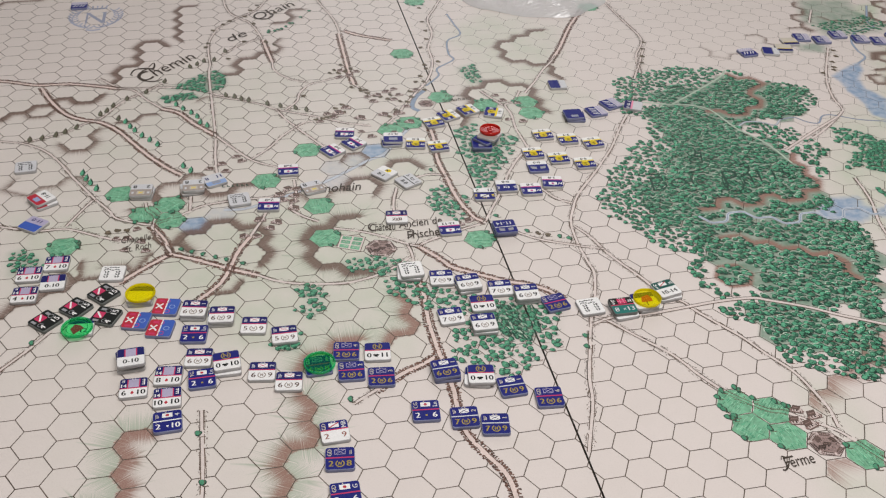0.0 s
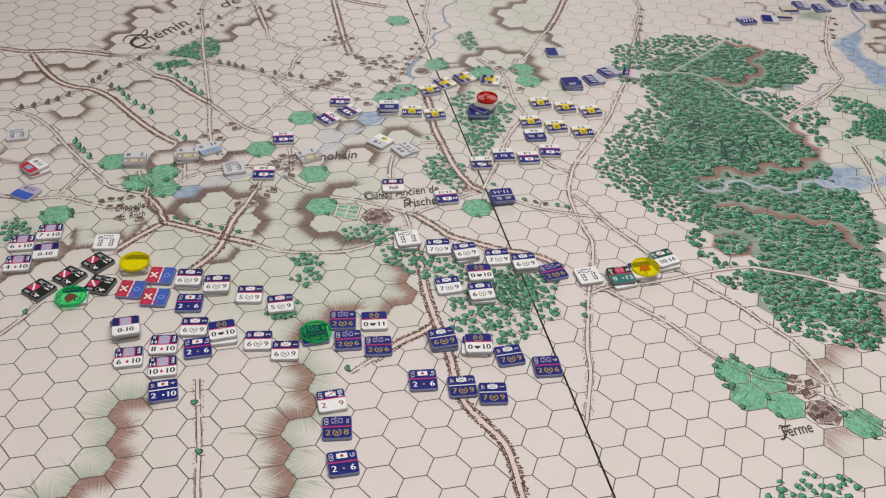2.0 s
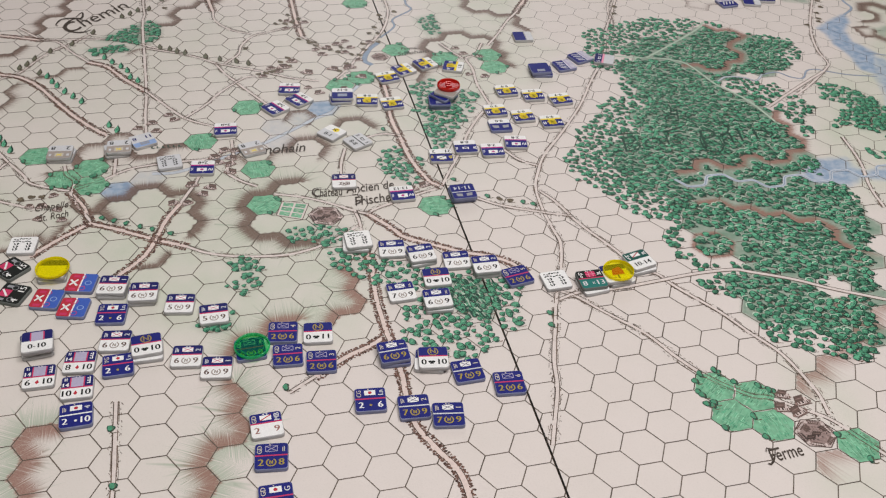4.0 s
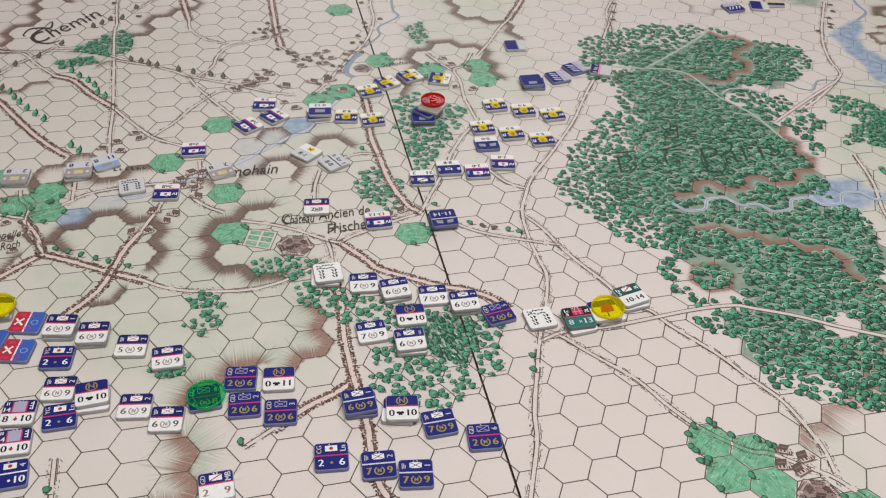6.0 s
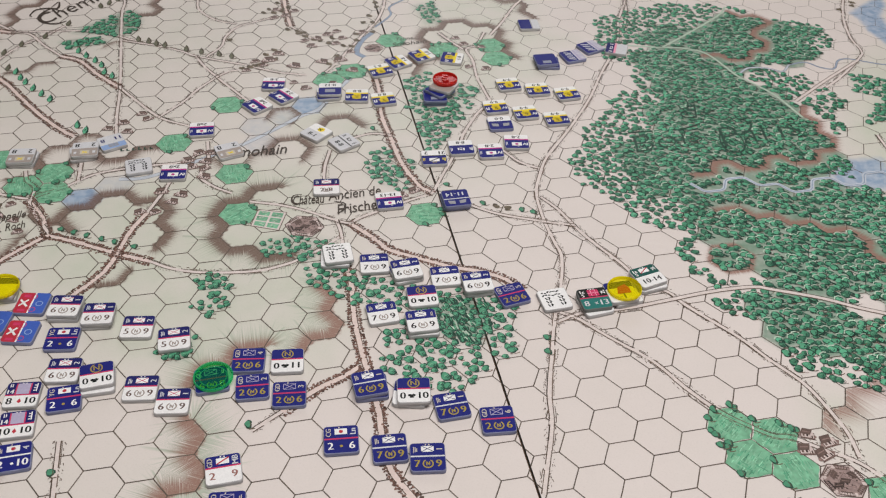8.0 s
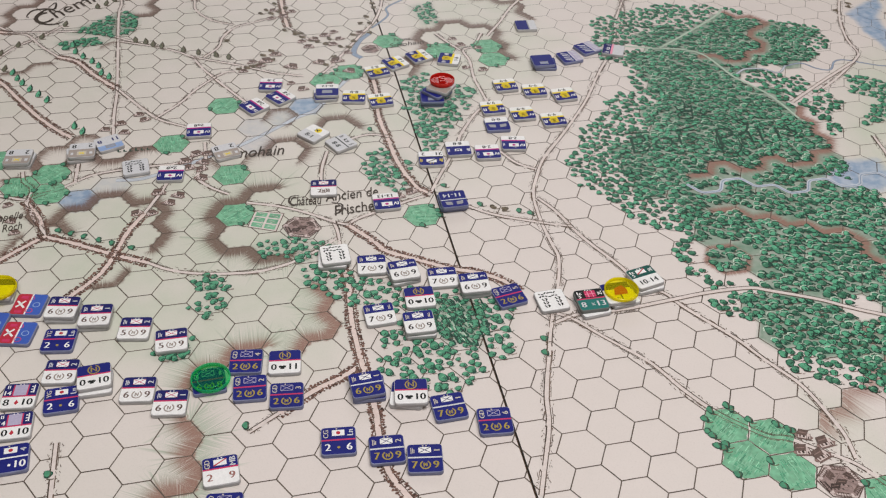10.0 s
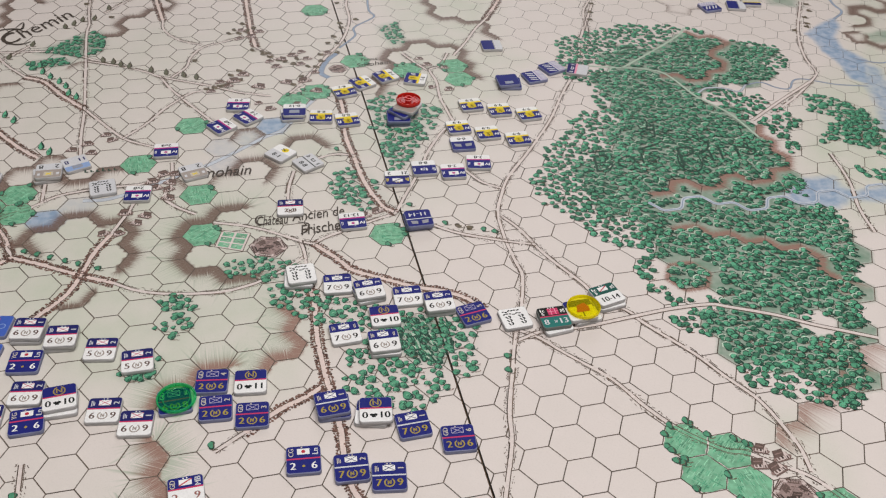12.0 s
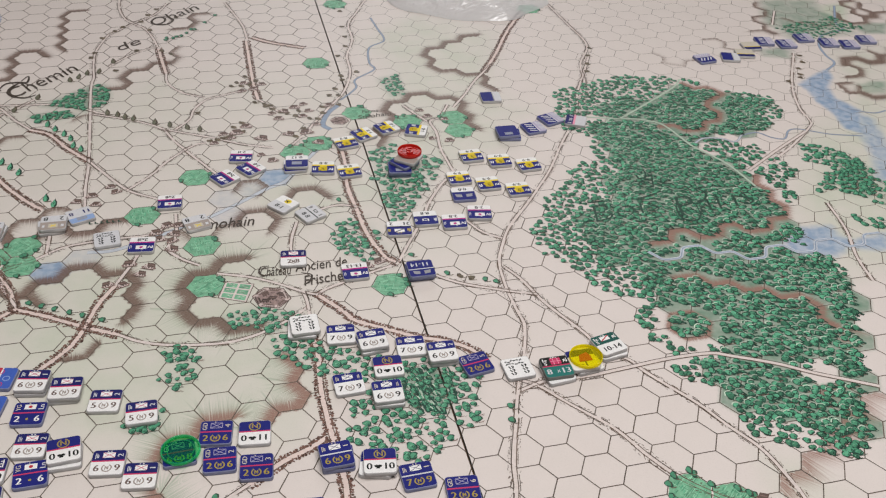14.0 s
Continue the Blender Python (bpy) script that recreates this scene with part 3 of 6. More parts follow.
wood([(-29, 9), (-19, 20), (-2, 22), (3, 19), (-5, 6), (-22, 4)], 3.5, 1.45, 0.35)
wood([(-202, 143), (-200, 153), (-195, 163), (-192, 173), (-185, 177), (-176, 168), (-172, 156), (-178, 145), (-187, 148), (-195, 143)], 3.5, 1.7, 0.8, [[(-195, 183), (-189, 170), (-165, 130)]])
wood([(-202, 131), (-195, 138), (-187, 143), (-178, 140), (-187, 132), (-194, 127)], 3.5, 1.7, 0.8)
wood([(202, 241), (218, 242), (227, 240), (239, 225), (236, 195), (225, 194), (220, 200), (210, 190), (212, 211), (221, 222), (205, 223)], 3.9, 1.8, 0.15)
wood([(222, 238), (239, 225), (237, 196), (225, 196), (222, 210)], 3.7, 1.7, 0.75, (), (None, True))
wood([(236, 214), (252, 220), (252, 190), (238, 192)], 4.0, 1.7, 0.3)
wood([(215, 39), (225, 45), (224, 36), (216, 29)], 3.7, 1.5, 0.0)
wood([(208, 14), (224, 32), (230, 26), (220, 9), (213, 7)], 3.7, 1.5, 0.0)
wood([(187, -77), (194, -71), (200, -74), (211, -69), (214, -74), (208, -84), (186, -91), (180, -89)], 3.9, 1.5, 0.0)
wood([(-185, -39), (-180, -34), (-164, -41), (-162, -52), (-174, -54)], 3.4, 1.4, 0.5)
wood([(-40, 238), (-31, 247), (-19, 224), (-25, 219)], 3.4, 1.4, 0.5)
wood([(-36, -58), (-34, -51), (-26, -46), (-22, -53), (-23, -57), (-28, -60)], 2.6, 1.3, 0.5)
wood([(186, 401), (224, 436), (246, 423), (212, 391)], 4.0, 1.5, 0.3)

# ---- the two map boards ----
BOARDS = {}
for west in (True, False):
    gx, gy = GRID[west]
    rows, cols = gx.shape
    verts = np.stack([gx.ravel() * MM, gy.ravel() * MM, np.zeros(gx.size)], 1)
    idx = np.arange(gx.size).reshape(rows, cols)
    quads = np.stack([idx[:-1, :-1], idx[:-1, 1:], idx[1:, 1:], idx[1:, :-1]], -1).reshape(-1, 4)
    me = bpy.data.meshes.new("map_board")
    me.vertices.add(len(verts))
    me.vertices.foreach_set("co", verts.ravel())
    me.loops.add(quads.size)
    me.loops.foreach_set("vertex_index", quads.ravel().astype(np.int32))
    me.polygons.add(len(quads))
    me.polygons.foreach_set("loop_start", np.arange(0, quads.size, 4, dtype=np.int32))
    for key in INKS:
        me.attributes.new(key, "FLOAT", "POINT").data.foreach_set("value", WASH[west][key].ravel().astype(np.float32))
    me.materials.append(PAPER)
    me.update(calc_edges=True)
    BOARDS[west] = tagged(new("map_board", me), "printed hex-grid battle map board with woods, roads and hills" if west
                          else "printed hex-grid battle map board with a large forest", "game map", group="map boards")
    x0, x1 = (-500.0, None) if west else (None, 430.0)
    lower = [(x0 if x0 is not None else seam_x(Y0) + 0.5, Y0), (x1 if x1 is not None else seam_x(Y0) - 0.5, Y0),
             (x1 if x1 is not None else seam_x(Y1) - 0.5, Y1), (x0 if x0 is not None else seam_x(Y1) + 0.5, Y1)]
    slab = [(x * MM, y * MM, z) for z in (-0.0018, -0.00003) for x, y in lower]
    part("board_backing", mesh_of("board_backing", slab, [(3, 2, 1, 0), (4, 5, 6, 7), (0, 1, 5, 4), (1, 2, 6, 5), (2, 3, 7, 6), (3, 0, 4, 7)],
                                  CARD_DARK), BOARDS[west], "thick dark cardboard backing")


def board(pts):
    p = np.mean(np.array(pts, float), axis=0)
    return BOARDS[bool(p[0] < seam_x(p[1]))]


# hex lines
for west in (True, False):
    grid = Print(0.03, [INK_LINE])
    for r in range(int(Y0 / TALL) + 1, int(Y1 / TALL)):
        for c in range(-34, 29):
            cx, cy = (c + 0.5 * (r % 2)) * WIDE, r * TALL
            if (cx < seam_x(cy)) != west or not -490 < cx < 420:
                continue
            h = hexagon(cx, cy)
            for k in (0, 1, 2):
                a, b = np.array(h[k]), np.array(h[k + 1])
                mid = (a + b) / 2
                # east lines thin out northward, standing in for glare and blur that fade them
                thick = rnd.uniform(0.37, 0.45) * (1 if west or mid[1] < 120 else max(0.55, 1 - (mid[1] - 120) / 300))
                fa, fb = a[0] - seam_x(a[1]), b[0] - seam_x(b[1])
                if fa * fb < 0:
                    t = fa / (fa - fb)
                    for s0, s1 in ((0, max(t - .06, 0)), (min(t + .06, 1), 1)):
                        if s1 - s0 > .05:
                            grid.strip([a + (b - a) * s0, a + (b - a) * (s0 + s1) / 2, a + (b - a) * s1], thick)
                    continue
                grid.strip([a, mid + (rnd.uniform(-.06, .06), rnd.uniform(-.06, .06)), b], thick)
    grid.done("hex_grid", BOARDS[west], "thin brown printed hex lines")


# ---- roads ----
ROADS = []


def road(pts, hedge=False, width=2.0):
    line = smooth(pts)
    ROADS.append(pts)
    pr = Print(0.05 + 0.0006 * len(ROADS), [INK_HIGHWAY if hedge else INK_ROAD, INK_EDGE, INK_HEDGE])
    pr.strip(line, width + (0.5 if hedge else 0))
    edge_off = width / 2 + 0.1
    for off in (edge_off, -edge_off):
        side = beside(line, off)
        n = 0
        while n < len(side) - 2:
            run = rnd.randint(4, 11)
            seg = side[n:n + run]
            if len(seg) > 3 and not hedge and rnd.random() < 0.55:
                pr.strip(beside(seg, math.copysign(rnd.uniform(.35, .7), off))[:rnd.randint(3, len(seg))], rnd.uniform(0.16, 0.26), 1, 0.03)
            if len(seg) > 2:
                pr.strip(seg + np.array([rnd.uniform(-.1, .1), rnd.uniform(-.1, .1)]), rnd.uniform(0.24, 0.46), 1, 0.03)
            n += run - 1 + (0 if rnd.random() < 0.6 else 2)
        outer = beside(line, off * 2.7)
        for n in range(len(side) - 1):
            for _ in range(0 if hedge else 2):
                if rnd.random() < 0.55:
                    c = side[n] + (outer[n] - side[n]) * rnd.uniform(0.1, 1.0) ** 1.5
                    v = (side[n + 1] - side[n]) * rnd.uniform(0.15, 0.5) + (outer[n] - side[n]) * rnd.uniform(-.25, .25)
                    pr.strip([c - v, c + v * 0.1, c + v], rnd.uniform(0.14, 0.26), 1, 0.03)
        if hedge:
            for p, q in zip(side, beside(line, off + math.copysign(1.0, off))):
                for _ in range(6):
                    if rnd.random() < 0.85:
                        c = p + (q - p) * rnd.uniform(0.05, 1.25) + np.array([rnd.uniform(-.4, .4), rnd.uniform(-.4, .4)])
                        blob(pr, c[0], c[1], rnd.uniform(0.2, 0.6), 2, 0.03)
    return pr.done("road", board(pts), "sunken road with brown hatched banks" if hedge else "pale printed track with brown broken edges")


def blob(pr, x, y, r, slot, lift=0.0, squash=1.0, n=7):
    t0 = rnd.random() * 6
    pr.shape([(x + r * rnd.uniform(0.62, 1.28) * math.cos(t0 + 6.283 * k / n), y + r * squash * rnd.uniform(0.62, 1.28) * math.sin(t0 + 6.283 * k / n))
              for k in range(n)], slot, lift)


road([(-278, 116), (-262, 103), (-244, 92), (-231, 89), (-218, 90), (-203, 85), (-188, 76), (-169, 65), (-152, 57), (-143, 54)], True, 2.0)
road([(-310, 114), (-299, 116), (-282, 118), (-266, 126), (-248, 130), (-231, 132)], True, 2.0)
road([(-193, 118), (-181, 117), (-165, 108), (-147, 100)], True, 2.0)
road([(-122, -42), (-117, -27), (-111, -13)], True, 2.0)
road([(-111, -13), (-98, -13), (-78, -14), (-63, -14)], True, 2.0)
road([(-78, -14), (-80, -5), (-81, 2), (-81, 14)], True, 2.0)
road([(-78, -14), (-77, -26), (-80, -39), (-82, -47)], True, 2.0)
road([(2, 35), (15, 29), (24, 24), (36, 23), (51, 22), (62, 23), (72, 22), (81, 18)], True, 2.0)
road([(11, 8), (16, 1), (25, -18), (33, -32), (38, -40), (49, -57), (55, -69), (62, -80), (72, -88), (82, -95), (89, -105), (95, -117), (99, -124)], True, 2.0)
road([(36, -41), (32, -48), (26, -56), (19, -69)], True, 2.0)
road([(-31, 153), (-23, 138), (-16, 121), (-6, 105), (7, 85), (20, 71), (28, 67)], True, 2.0)
road([(-135, 260), (-119, 231), (-104, 204), (-95, 190)], True, 2.0)
road([(20, 377), (17, 336), (18, 294), (17, 268)], True, 2.0)
road([(-180, 231), (-170, 217), (-159, 202)], True, 2.0)
road([(-134, 266), (-119, 263), (-97, 263)], True, 2.0)
road([(-111, -13), (-122, -2), (-133, 5)], True, 2.0)
road([(-234, 132), (-216, 139), (-200, 146), (-185, 148), (-164, 146)], False, 1.45)
road([(-252, 140), (-233, 133), (-222, 133), (-208, 125), (-193, 118)], False, 1.45)
road([(-147, 100), (-135, 93), (-119, 84), (-110, 81), (-99, 80), (-92, 79)], False, 1.45)
road([(-195, 183), (-189, 170), (-165, 130), (-147, 100), (-134, 76), (-125, 61)], False, 1.45)
road([(-173, 144), (-151, 145), (-137, 144), (-128, 142), (-111, 142), (-97, 142), (-81, 141), (-65, 143)], False, 1.45)
road([(-128, 142), (-116, 132), (-107, 126), (-90, 115), (-77, 107)], False, 1.45)
road([(-107, 126), (-110, 112), (-111, 98), (-115, 82)], False, 1.45)
road([(-107, 126), (-104, 133), (-100, 136)], False, 1.45)
road([(-122, 143), (-120, 156), (-123, 167), (-122, 180), (-114, 190), (-107, 199)], False, 1.45)
road([(-245, 296), (-234, 277), (-222, 264), (-212, 259), (-203, 255), (-191, 244), (-180, 231)], False, 1.45)
road([(-219, 238), (-213, 262), (-208, 278), (-210, 298)], False, 1.45)
road([(-195, 199), (-190, 221), (-182, 234)], False, 1.45)
road([(-159, 202), (-152, 191), (-138, 183), (-124, 182)], False, 1.45)
road([(-195, 183), (-207, 202), (-214, 217), (-219, 238)], False, 1.45)
road([(-175, 312), (-148, 282), (-135, 262)], False, 1.45)
road([(-95, 190), (-88, 186), (-78, 180)], False, 1.45)
road([(-88, 356), (-86, 329), (-84, 307), (-73, 284), (-68, 261), (-58, 240), (-53, 215), (-54, 193), (-55, 173), (-56, 155), (-58, 146)], False, 1.45)
road([(-262, 50), (-252, 52), (-245, 53), (-231, 51), (-216, 44), (-198, 32), (-185, 24), (-174, 17), (-161, 10), (-153, 5), (-138, 5), (-132, 6)], False, 1.45)
road([(-174, 17), (-174, 5), (-173, -10)], False, 1.45)
road([(-207, -22), (-186, -19), (-171, -12), (-155, -12), (-139, -12)], False, 1.45)
road([(-245, 54), (-231, 71), (-226, 85), (-221, 94), (-220, 118), (-214, 135), (-211, 149)], False, 1.45)
road([(-111, -12), (-125, -2), (-132, 6), (-124, 18), (-116, 32), (-99, 44), (-86, 52), (-81, 63)], False, 1.45)
road([(-132, 6), (-136, 14), (-142, 17), (-147, 23)], False, 1.45)
road([(-121, 24), (-128, 37)], False, 1.45)
road([(-83, 71), (-75, 56), (-73, 45), (-64, 40), (-54, 38)], False, 1.45)
road([(-81, 14), (-82, 27), (-83, 37), (-82, 45)], False, 1.45)
road([(-63, -14), (-53, -15), (-40, -13), (-22, -6), (-13, 1), (-8, 7), (-3, 15), (2, 26)], False, 1.45)
road([(-44, 35), (-31, 37), (-19, 37), (-4, 35), (2, 35)], False, 1.45)
road([(2, 35), (7, 43), (19, 57), (28, 67)], False, 1.45)
road([(-4, 35), (2, 26), (11, 7)], False, 1.45)
road([(-27, 83), (-24, 70), (-18, 55)], False, 1.45)
road([(-5, 104), (-13, 103), (-20, 97), (-24, 88)], False, 1.45)
road([(28, 67), (28, 82), (28, 106), (27, 118), (28, 136), (30, 146)], False, 1.45)
road([(8, 220), (8, 204), (4, 198), (11, 187), (18, 171), (26, 158), (33, 147)], False, 1.45)
road([(3, 197), (-7, 204), (-16, 211)], False, 1.45)
road([(74, 314), (75, 290), (76, 259), (80, 232), (78, 198), (77, 167), (73, 136), (69, 112), (69, 97), (71, 82), (78, 65), (86, 51), (91, 42), (95, 21), (96, 8), (99, -10), (103, -32), (107, -46), (111, -74)], False, 1.45)
road([(42, 65), (58, 62), (77, 63), (92, 65)], False, 1.45)
road([(73, 80), (83, 73), (94, 62), (104, 54), (115, 46), (125, 37), (135, 35), (142, 30), (153, 24), (164, 18), (175, 10), (187, 2), (195, -7), (202, -17), (206, -27)], False, 1.45)
road([(96, 10), (104, 9), (117, 3), (134, -4), (148, -14), (160, -21), (169, -24), (178, -26), (185, -25), (195, -27), (206, -29), (218, -36), (226, -41)], False, 1.45)
road([(97, 4), (105, 12), (115, 17), (125, 23)], False, 1.45)
road([(48, 110), (58, 103), (68, 101)], False, 1.45)
road([(33, 388), (51, 360), (70, 330), (71, 300), (77, 278), (80, 257), (79, 230)], False, 1.45)
road([(199, 363), (198, 316), (202, 286), (208, 270), (207, 261), (197, 235), (186, 213)], False, 1.45)
road([(186, 432), (185, 406)], False, 1.45)
road([(215, 183), (223, 161), (227, 139), (233, 122)], False, 1.45)
road([(19, -69), (13, -80)], False, 1.45)
road([(19, 280), (15, 255), (14, 236), (12, 218)], False, 1.45)
road([(-44, -104), (-35, -120), (-26, -136), (-19, -150), (-14, -159)], False, 1.45)
road([(-136, -112), (-133, -97), (-131, -82)], False, 1.45)
for pts in TRACKS[:4]:
    pr = Print(0.24, [INK_TREE_LIGHT if pts in TRACKS[:2] else INK_ROAD, INK_EDGE])
    pr.strip(smooth(pts), 1.2 if pts in TRACKS[:2] else 1.5)
    if pts not in TRACKS[:2]:
        for off in (.95, -.95):
            pr.strip(beside(smooth(pts), off), 0.3, 1, 0.003)
    pr.done("forest_track", board(pts), "pale track through the printed forest")


# ---- streams ----
def stream(pts, width, mat=INK_WATER, level=0.05, sides=False):
    """A stream; one that keeps to the sides of the hexes turns at their corners."""
    line = smooth(pts)
    if sides:
        chain = np.array(along_hexes(pts))
        soft = [chain[0]]
        for p, q in zip(chain, chain[1:]):
            soft += [p + (q - p) * .14, p + (q - p) * .38, p + (q - p) * .62, p + (q - p) * .86]
        line = smooth(soft + [chain[-1]], 0.9)
    ROADS.append(pts)
    pr = Print(level + 0.0002 * len(ROADS), [INK_WATER_PALE if sides else INK_BANK, mat])
    pr.strip(line, width + (1.2 if sides else 0.55))
    pr.strip(line, width, 1, 0.008)
    pr.done("stream", board(pts), "blue-grey printed stream with dark banks")


stream([(-74, 322), (-64, 307), (-54, 291), (-59, 277), (-52, 257), (-46, 249), (-52, 232), (-48, 222), (-51, 205)], 0.9)
stream([(-50, 199), (-52, 188), (-50, 175), (-44, 171)], 2.6)
stream([(-105, 31), (-95, 36), (-84, 49), (-78, 58), (-68, 72), (-62, 83), (-56, 96), (-52, 105), (-46, 115), (-45, 130), (-42, 155)], 2.0, INK_WATER_PALE, 0.005)
stream(TRACKS[4], 0.5, INK_WATER, 0.24, True)
stream([(147, 222), (151, 229), (160, 232), (168, 231), (171, 240)], 0.9, INK_WATER_PALE, 0.24)
stream([(171, 240), (179, 246), (187, 243), (194, 244), (196, 254), (201, 258), (210, 258), (219, 258), (228, 260), (236, 262)], 0.7)
stream([(229, 294), (243, 293), (251, 299)], 0.8)
stream([(219, 344), (224, 357), (219, 367), (215, 383), (218, 401), (231, 415), (227, 426), (227, 458)], 1.2)


# ---- fields and tree symbols ----
def field(x, y, grow=0.96):
    cx, cy = hex_at(x, y)
    if (round(cx), round(cy)) in FIELDS:
        return
    FIELDS.add((round(cx), round(cy)))
    pr = Print(0.085 + 0.0004 * len(FIELDS), [INK_FIELD, INK_FIELD_DARK, INK_FIELD_PALE])
    ring = hexagon(cx, cy, EDGE * grow)
    edge = []
    for a, b in zip(ring, ring[1:] + ring[:1]):
        for k in range(5):
            edge.append((a[0] + (b[0] - a[0]) * k / 5 + rnd.uniform(-.3, .3), a[1] + (b[1] - a[1]) * k / 5 + rnd.uniform(-.3, .3)))
    pr.shape(edge)
    ang = rnd.choice((0.35, 1.2, 2.2))
    d, n = np.array([math.cos(ang), math.sin(ang)]), np.array([-math.sin(ang), math.cos(ang)])
    for k in range(150):
        if k > 105 and k % 9 == 0:
            d, n = n, -d
        c = np.array([cx, cy]) + n * rnd.uniform(-6.6, 6.6) + d * rnd.uniform(-6, 6)
        if math.hypot(c[0] - cx, c[1] - cy) < 5.9:
            ln = rnd.uniform(0.5, 1.5)
            pr.strip([c - d * ln, c + n * .1, c + d * ln], rnd.uniform(0.16, 0.34), 1 if k % 2 == 0 else 2, 0.01)
    pr.done("field", board([(cx, cy)]), "green hatched printed field")
    for k in range(7):
        a, b = ring[k % 6], ring[(k + 1) % 6]
        t = rnd.random()
        if rnd.random() < 0.45:
            BUSHES.append((a[0] + (b[0] - a[0]) * t, a[1] + (b[1] - a[1]) * t, 1))


BUSHES, FIELDS = [], set()
for hx, hy in [(-97, 64), (-59, 51), (-44, 26), (32, 54), (-89, 99), (-136, 17), (-131, 27), (-45, 147), (-59, 143), (-40, 194), (-7, 196), (14, 210), (20, 196), (164, -29), (170, -39), (180, -29), (187, -37), (214, -38)]:
    field(hx, hy)
for hx, hy in [(-163, -27), (-144, 11), (-132, 16), (-136, 29), (-82, 249), (-167, 22)]:
    field(hx, hy)
for hx, hy in [(28, 370), (-110, 334)]:
    field(hx, hy)
# the formal garden beside the chateau
GARDEN = [(-38, 31), (-26, 33), (-24, 21), (-36, 20)]


def in_garden(u, v):
    p, q, r, s = (np.array(k) for k in GARDEN)
    return tuple((p * (1 - u) + q * u) * (1 - v) + (s * (1 - u) + r * u) * v)


pr = Print(0.092, [INK_EDGE, INK_ROAD, INK_FIELD])
pr.shape([in_garden(u, v) for u, v in ((-.03, -.03), (1.03, -.03), (1.03, 1.03), (-.03, 1.03))], 0)
pr.shape([in_garden(u, v) for u, v in ((0, 0), (1, 0), (1, 1), (0, 1))], 1, 0.006)
for i in range(2):
    for j in range(3):
        u, v = .07 + i * .47, .06 + j * .315
        pr.shape([in_garden(u, v), in_garden(u + .39, v), in_garden(u + .39, v + .25), in_garden(u, v + .25)], 2, 0.012)
        for k in range(5):
            x, y = in_garden(u + rnd.uniform(.05, .34), v + rnd.uniform(.04, .21))
            pr.strip([(x - .5, y), (x, y + .2), (x + .5, y)], .2, 0 if k == 0 else 1, 0.018)
pr.done("garden", BOARDS[True], "printed formal garden of green beds with pale paths")

# bushes beside the roads: dark brown (0) or green (1)
BUSHES += [(x, y, 0) for x, y in [(-220, 233), (-212, 212), (-195, 200), (-188, 195), (-204, 182), (-204, 172), (-191, 212), (-191, 224), (-210, 263), (-211, 285), (-212, 275), (-193, 278), (-217, 252), (-218, 245), (-209, 159), (-119, 164), (-129, 165), (-139, 166), (-158, 161), (-152, 160), (-94, 156), (-92, 162), (-103, 149), (-122, 139), (-128, 140), (-199, 254)]]
BUSHES += [(x, y, 1) for x, y in [(-183, 247), (-178, 251), (-175, 258), (-173, 265), (-172, 277), (-171, 290)]]
BUSHES += [(x, y, 0) for x, y in [(-168, 150), (-162, 150), (-157, 150), (-151, 150), (-137, 148), (-128, 149), (-117, 149), (-111, 150), (-220, 122), (-213, 134), (-204, 180), (-115, 205), (-114, 214), (-108, 207), (-95, 186), (-89, 186), (-85, 185)]]
BUSHES += [(x, y, 1) for x, y in [(-200, 93), (-193, 89), (-186, 86), (-180, 82), (-172, 78), (-148, 65), (-142, 60), (-108, -8), (-102, -8), (-96, -8), (-89, -8), (-83, -8), (-74, -8), (32, 75), (51, 67), (68, 68), (73, 68), (-15, 107), (158, -21), (163, -17), (171, -21), (160, -32), (162, -36), (180, -20), (184, -21), (96, -5), (98, -12)]]
BUSHES += [(x, y, 0) for x, y in [(-96, 141), (-94, 143), (-92, 145), (-90, 148), (-89, 152), (-87, 153), (-99, 138), (57, 67), (62, 67), (-54, 210), (-59, 217), (-59, 229), (-55, 187), (-55, 180)]]
BUSHES += [(x, y, 0) for x, y in [(-244, 57), (-238, 61), (-233, 68), (-231, 72), (-228, 78), (-225, 84), (-223, 101), (-223, 110), (-220, 120), (-213, 133), (-150, -8), (-146, -5), (-142, -3), (-205, 174), (-203, 182), (-201, 187), (-199, 195), (-211, 149)]]
BUSHES += [(x, y, 1) for x, y in [(-212, 98), (-201, 93), (-193, 89), (-179, 81), (-173, 78), (-196, 39), (-190, 33), (-185, 30), (-179, 26), (-183, 120), (-176, 119), (-168, 115), (-160, 110), (-39, -116), (-25, -138), (11, -78), (-134, -92)]]
BUSHES += [(x, y, 0) for x, y in [(-111, 202), (-108, 205), (-101, 208), (-106, 211), (-116, 200), (-87, 183), (-83, 182), (-77, 180), (-73, 180), (-68, 179), (-68, 185), (-59, 217), (-59, 208), (-58, 194), (-50, 199), (-59, 179), (-58, 167), (-59, 158), (-86, 301), (-79, 287), (-74, 274), (-73, 259), (-62, 234), (-55, 242), (-97, 325), (73, 325), (74, 313), (75, 301), (77, 290), (-169, 227), (-177, 229), (-211, 206), (-199, 196), (-165, 147), (-157, 148), (-152, 150), (-146, 150), (-136, 148)]]
BUSHES += [(x, y, 0) for x, y in [(203, 360), (204, 351), (202, 340), (203, 332), (203, 327), (196, 319)]]
BUSHES += [(x, y, 1) for x, y in [(-182, 244), (-179, 248), (-176, 253), (-175, 264), (-152, 150)]]


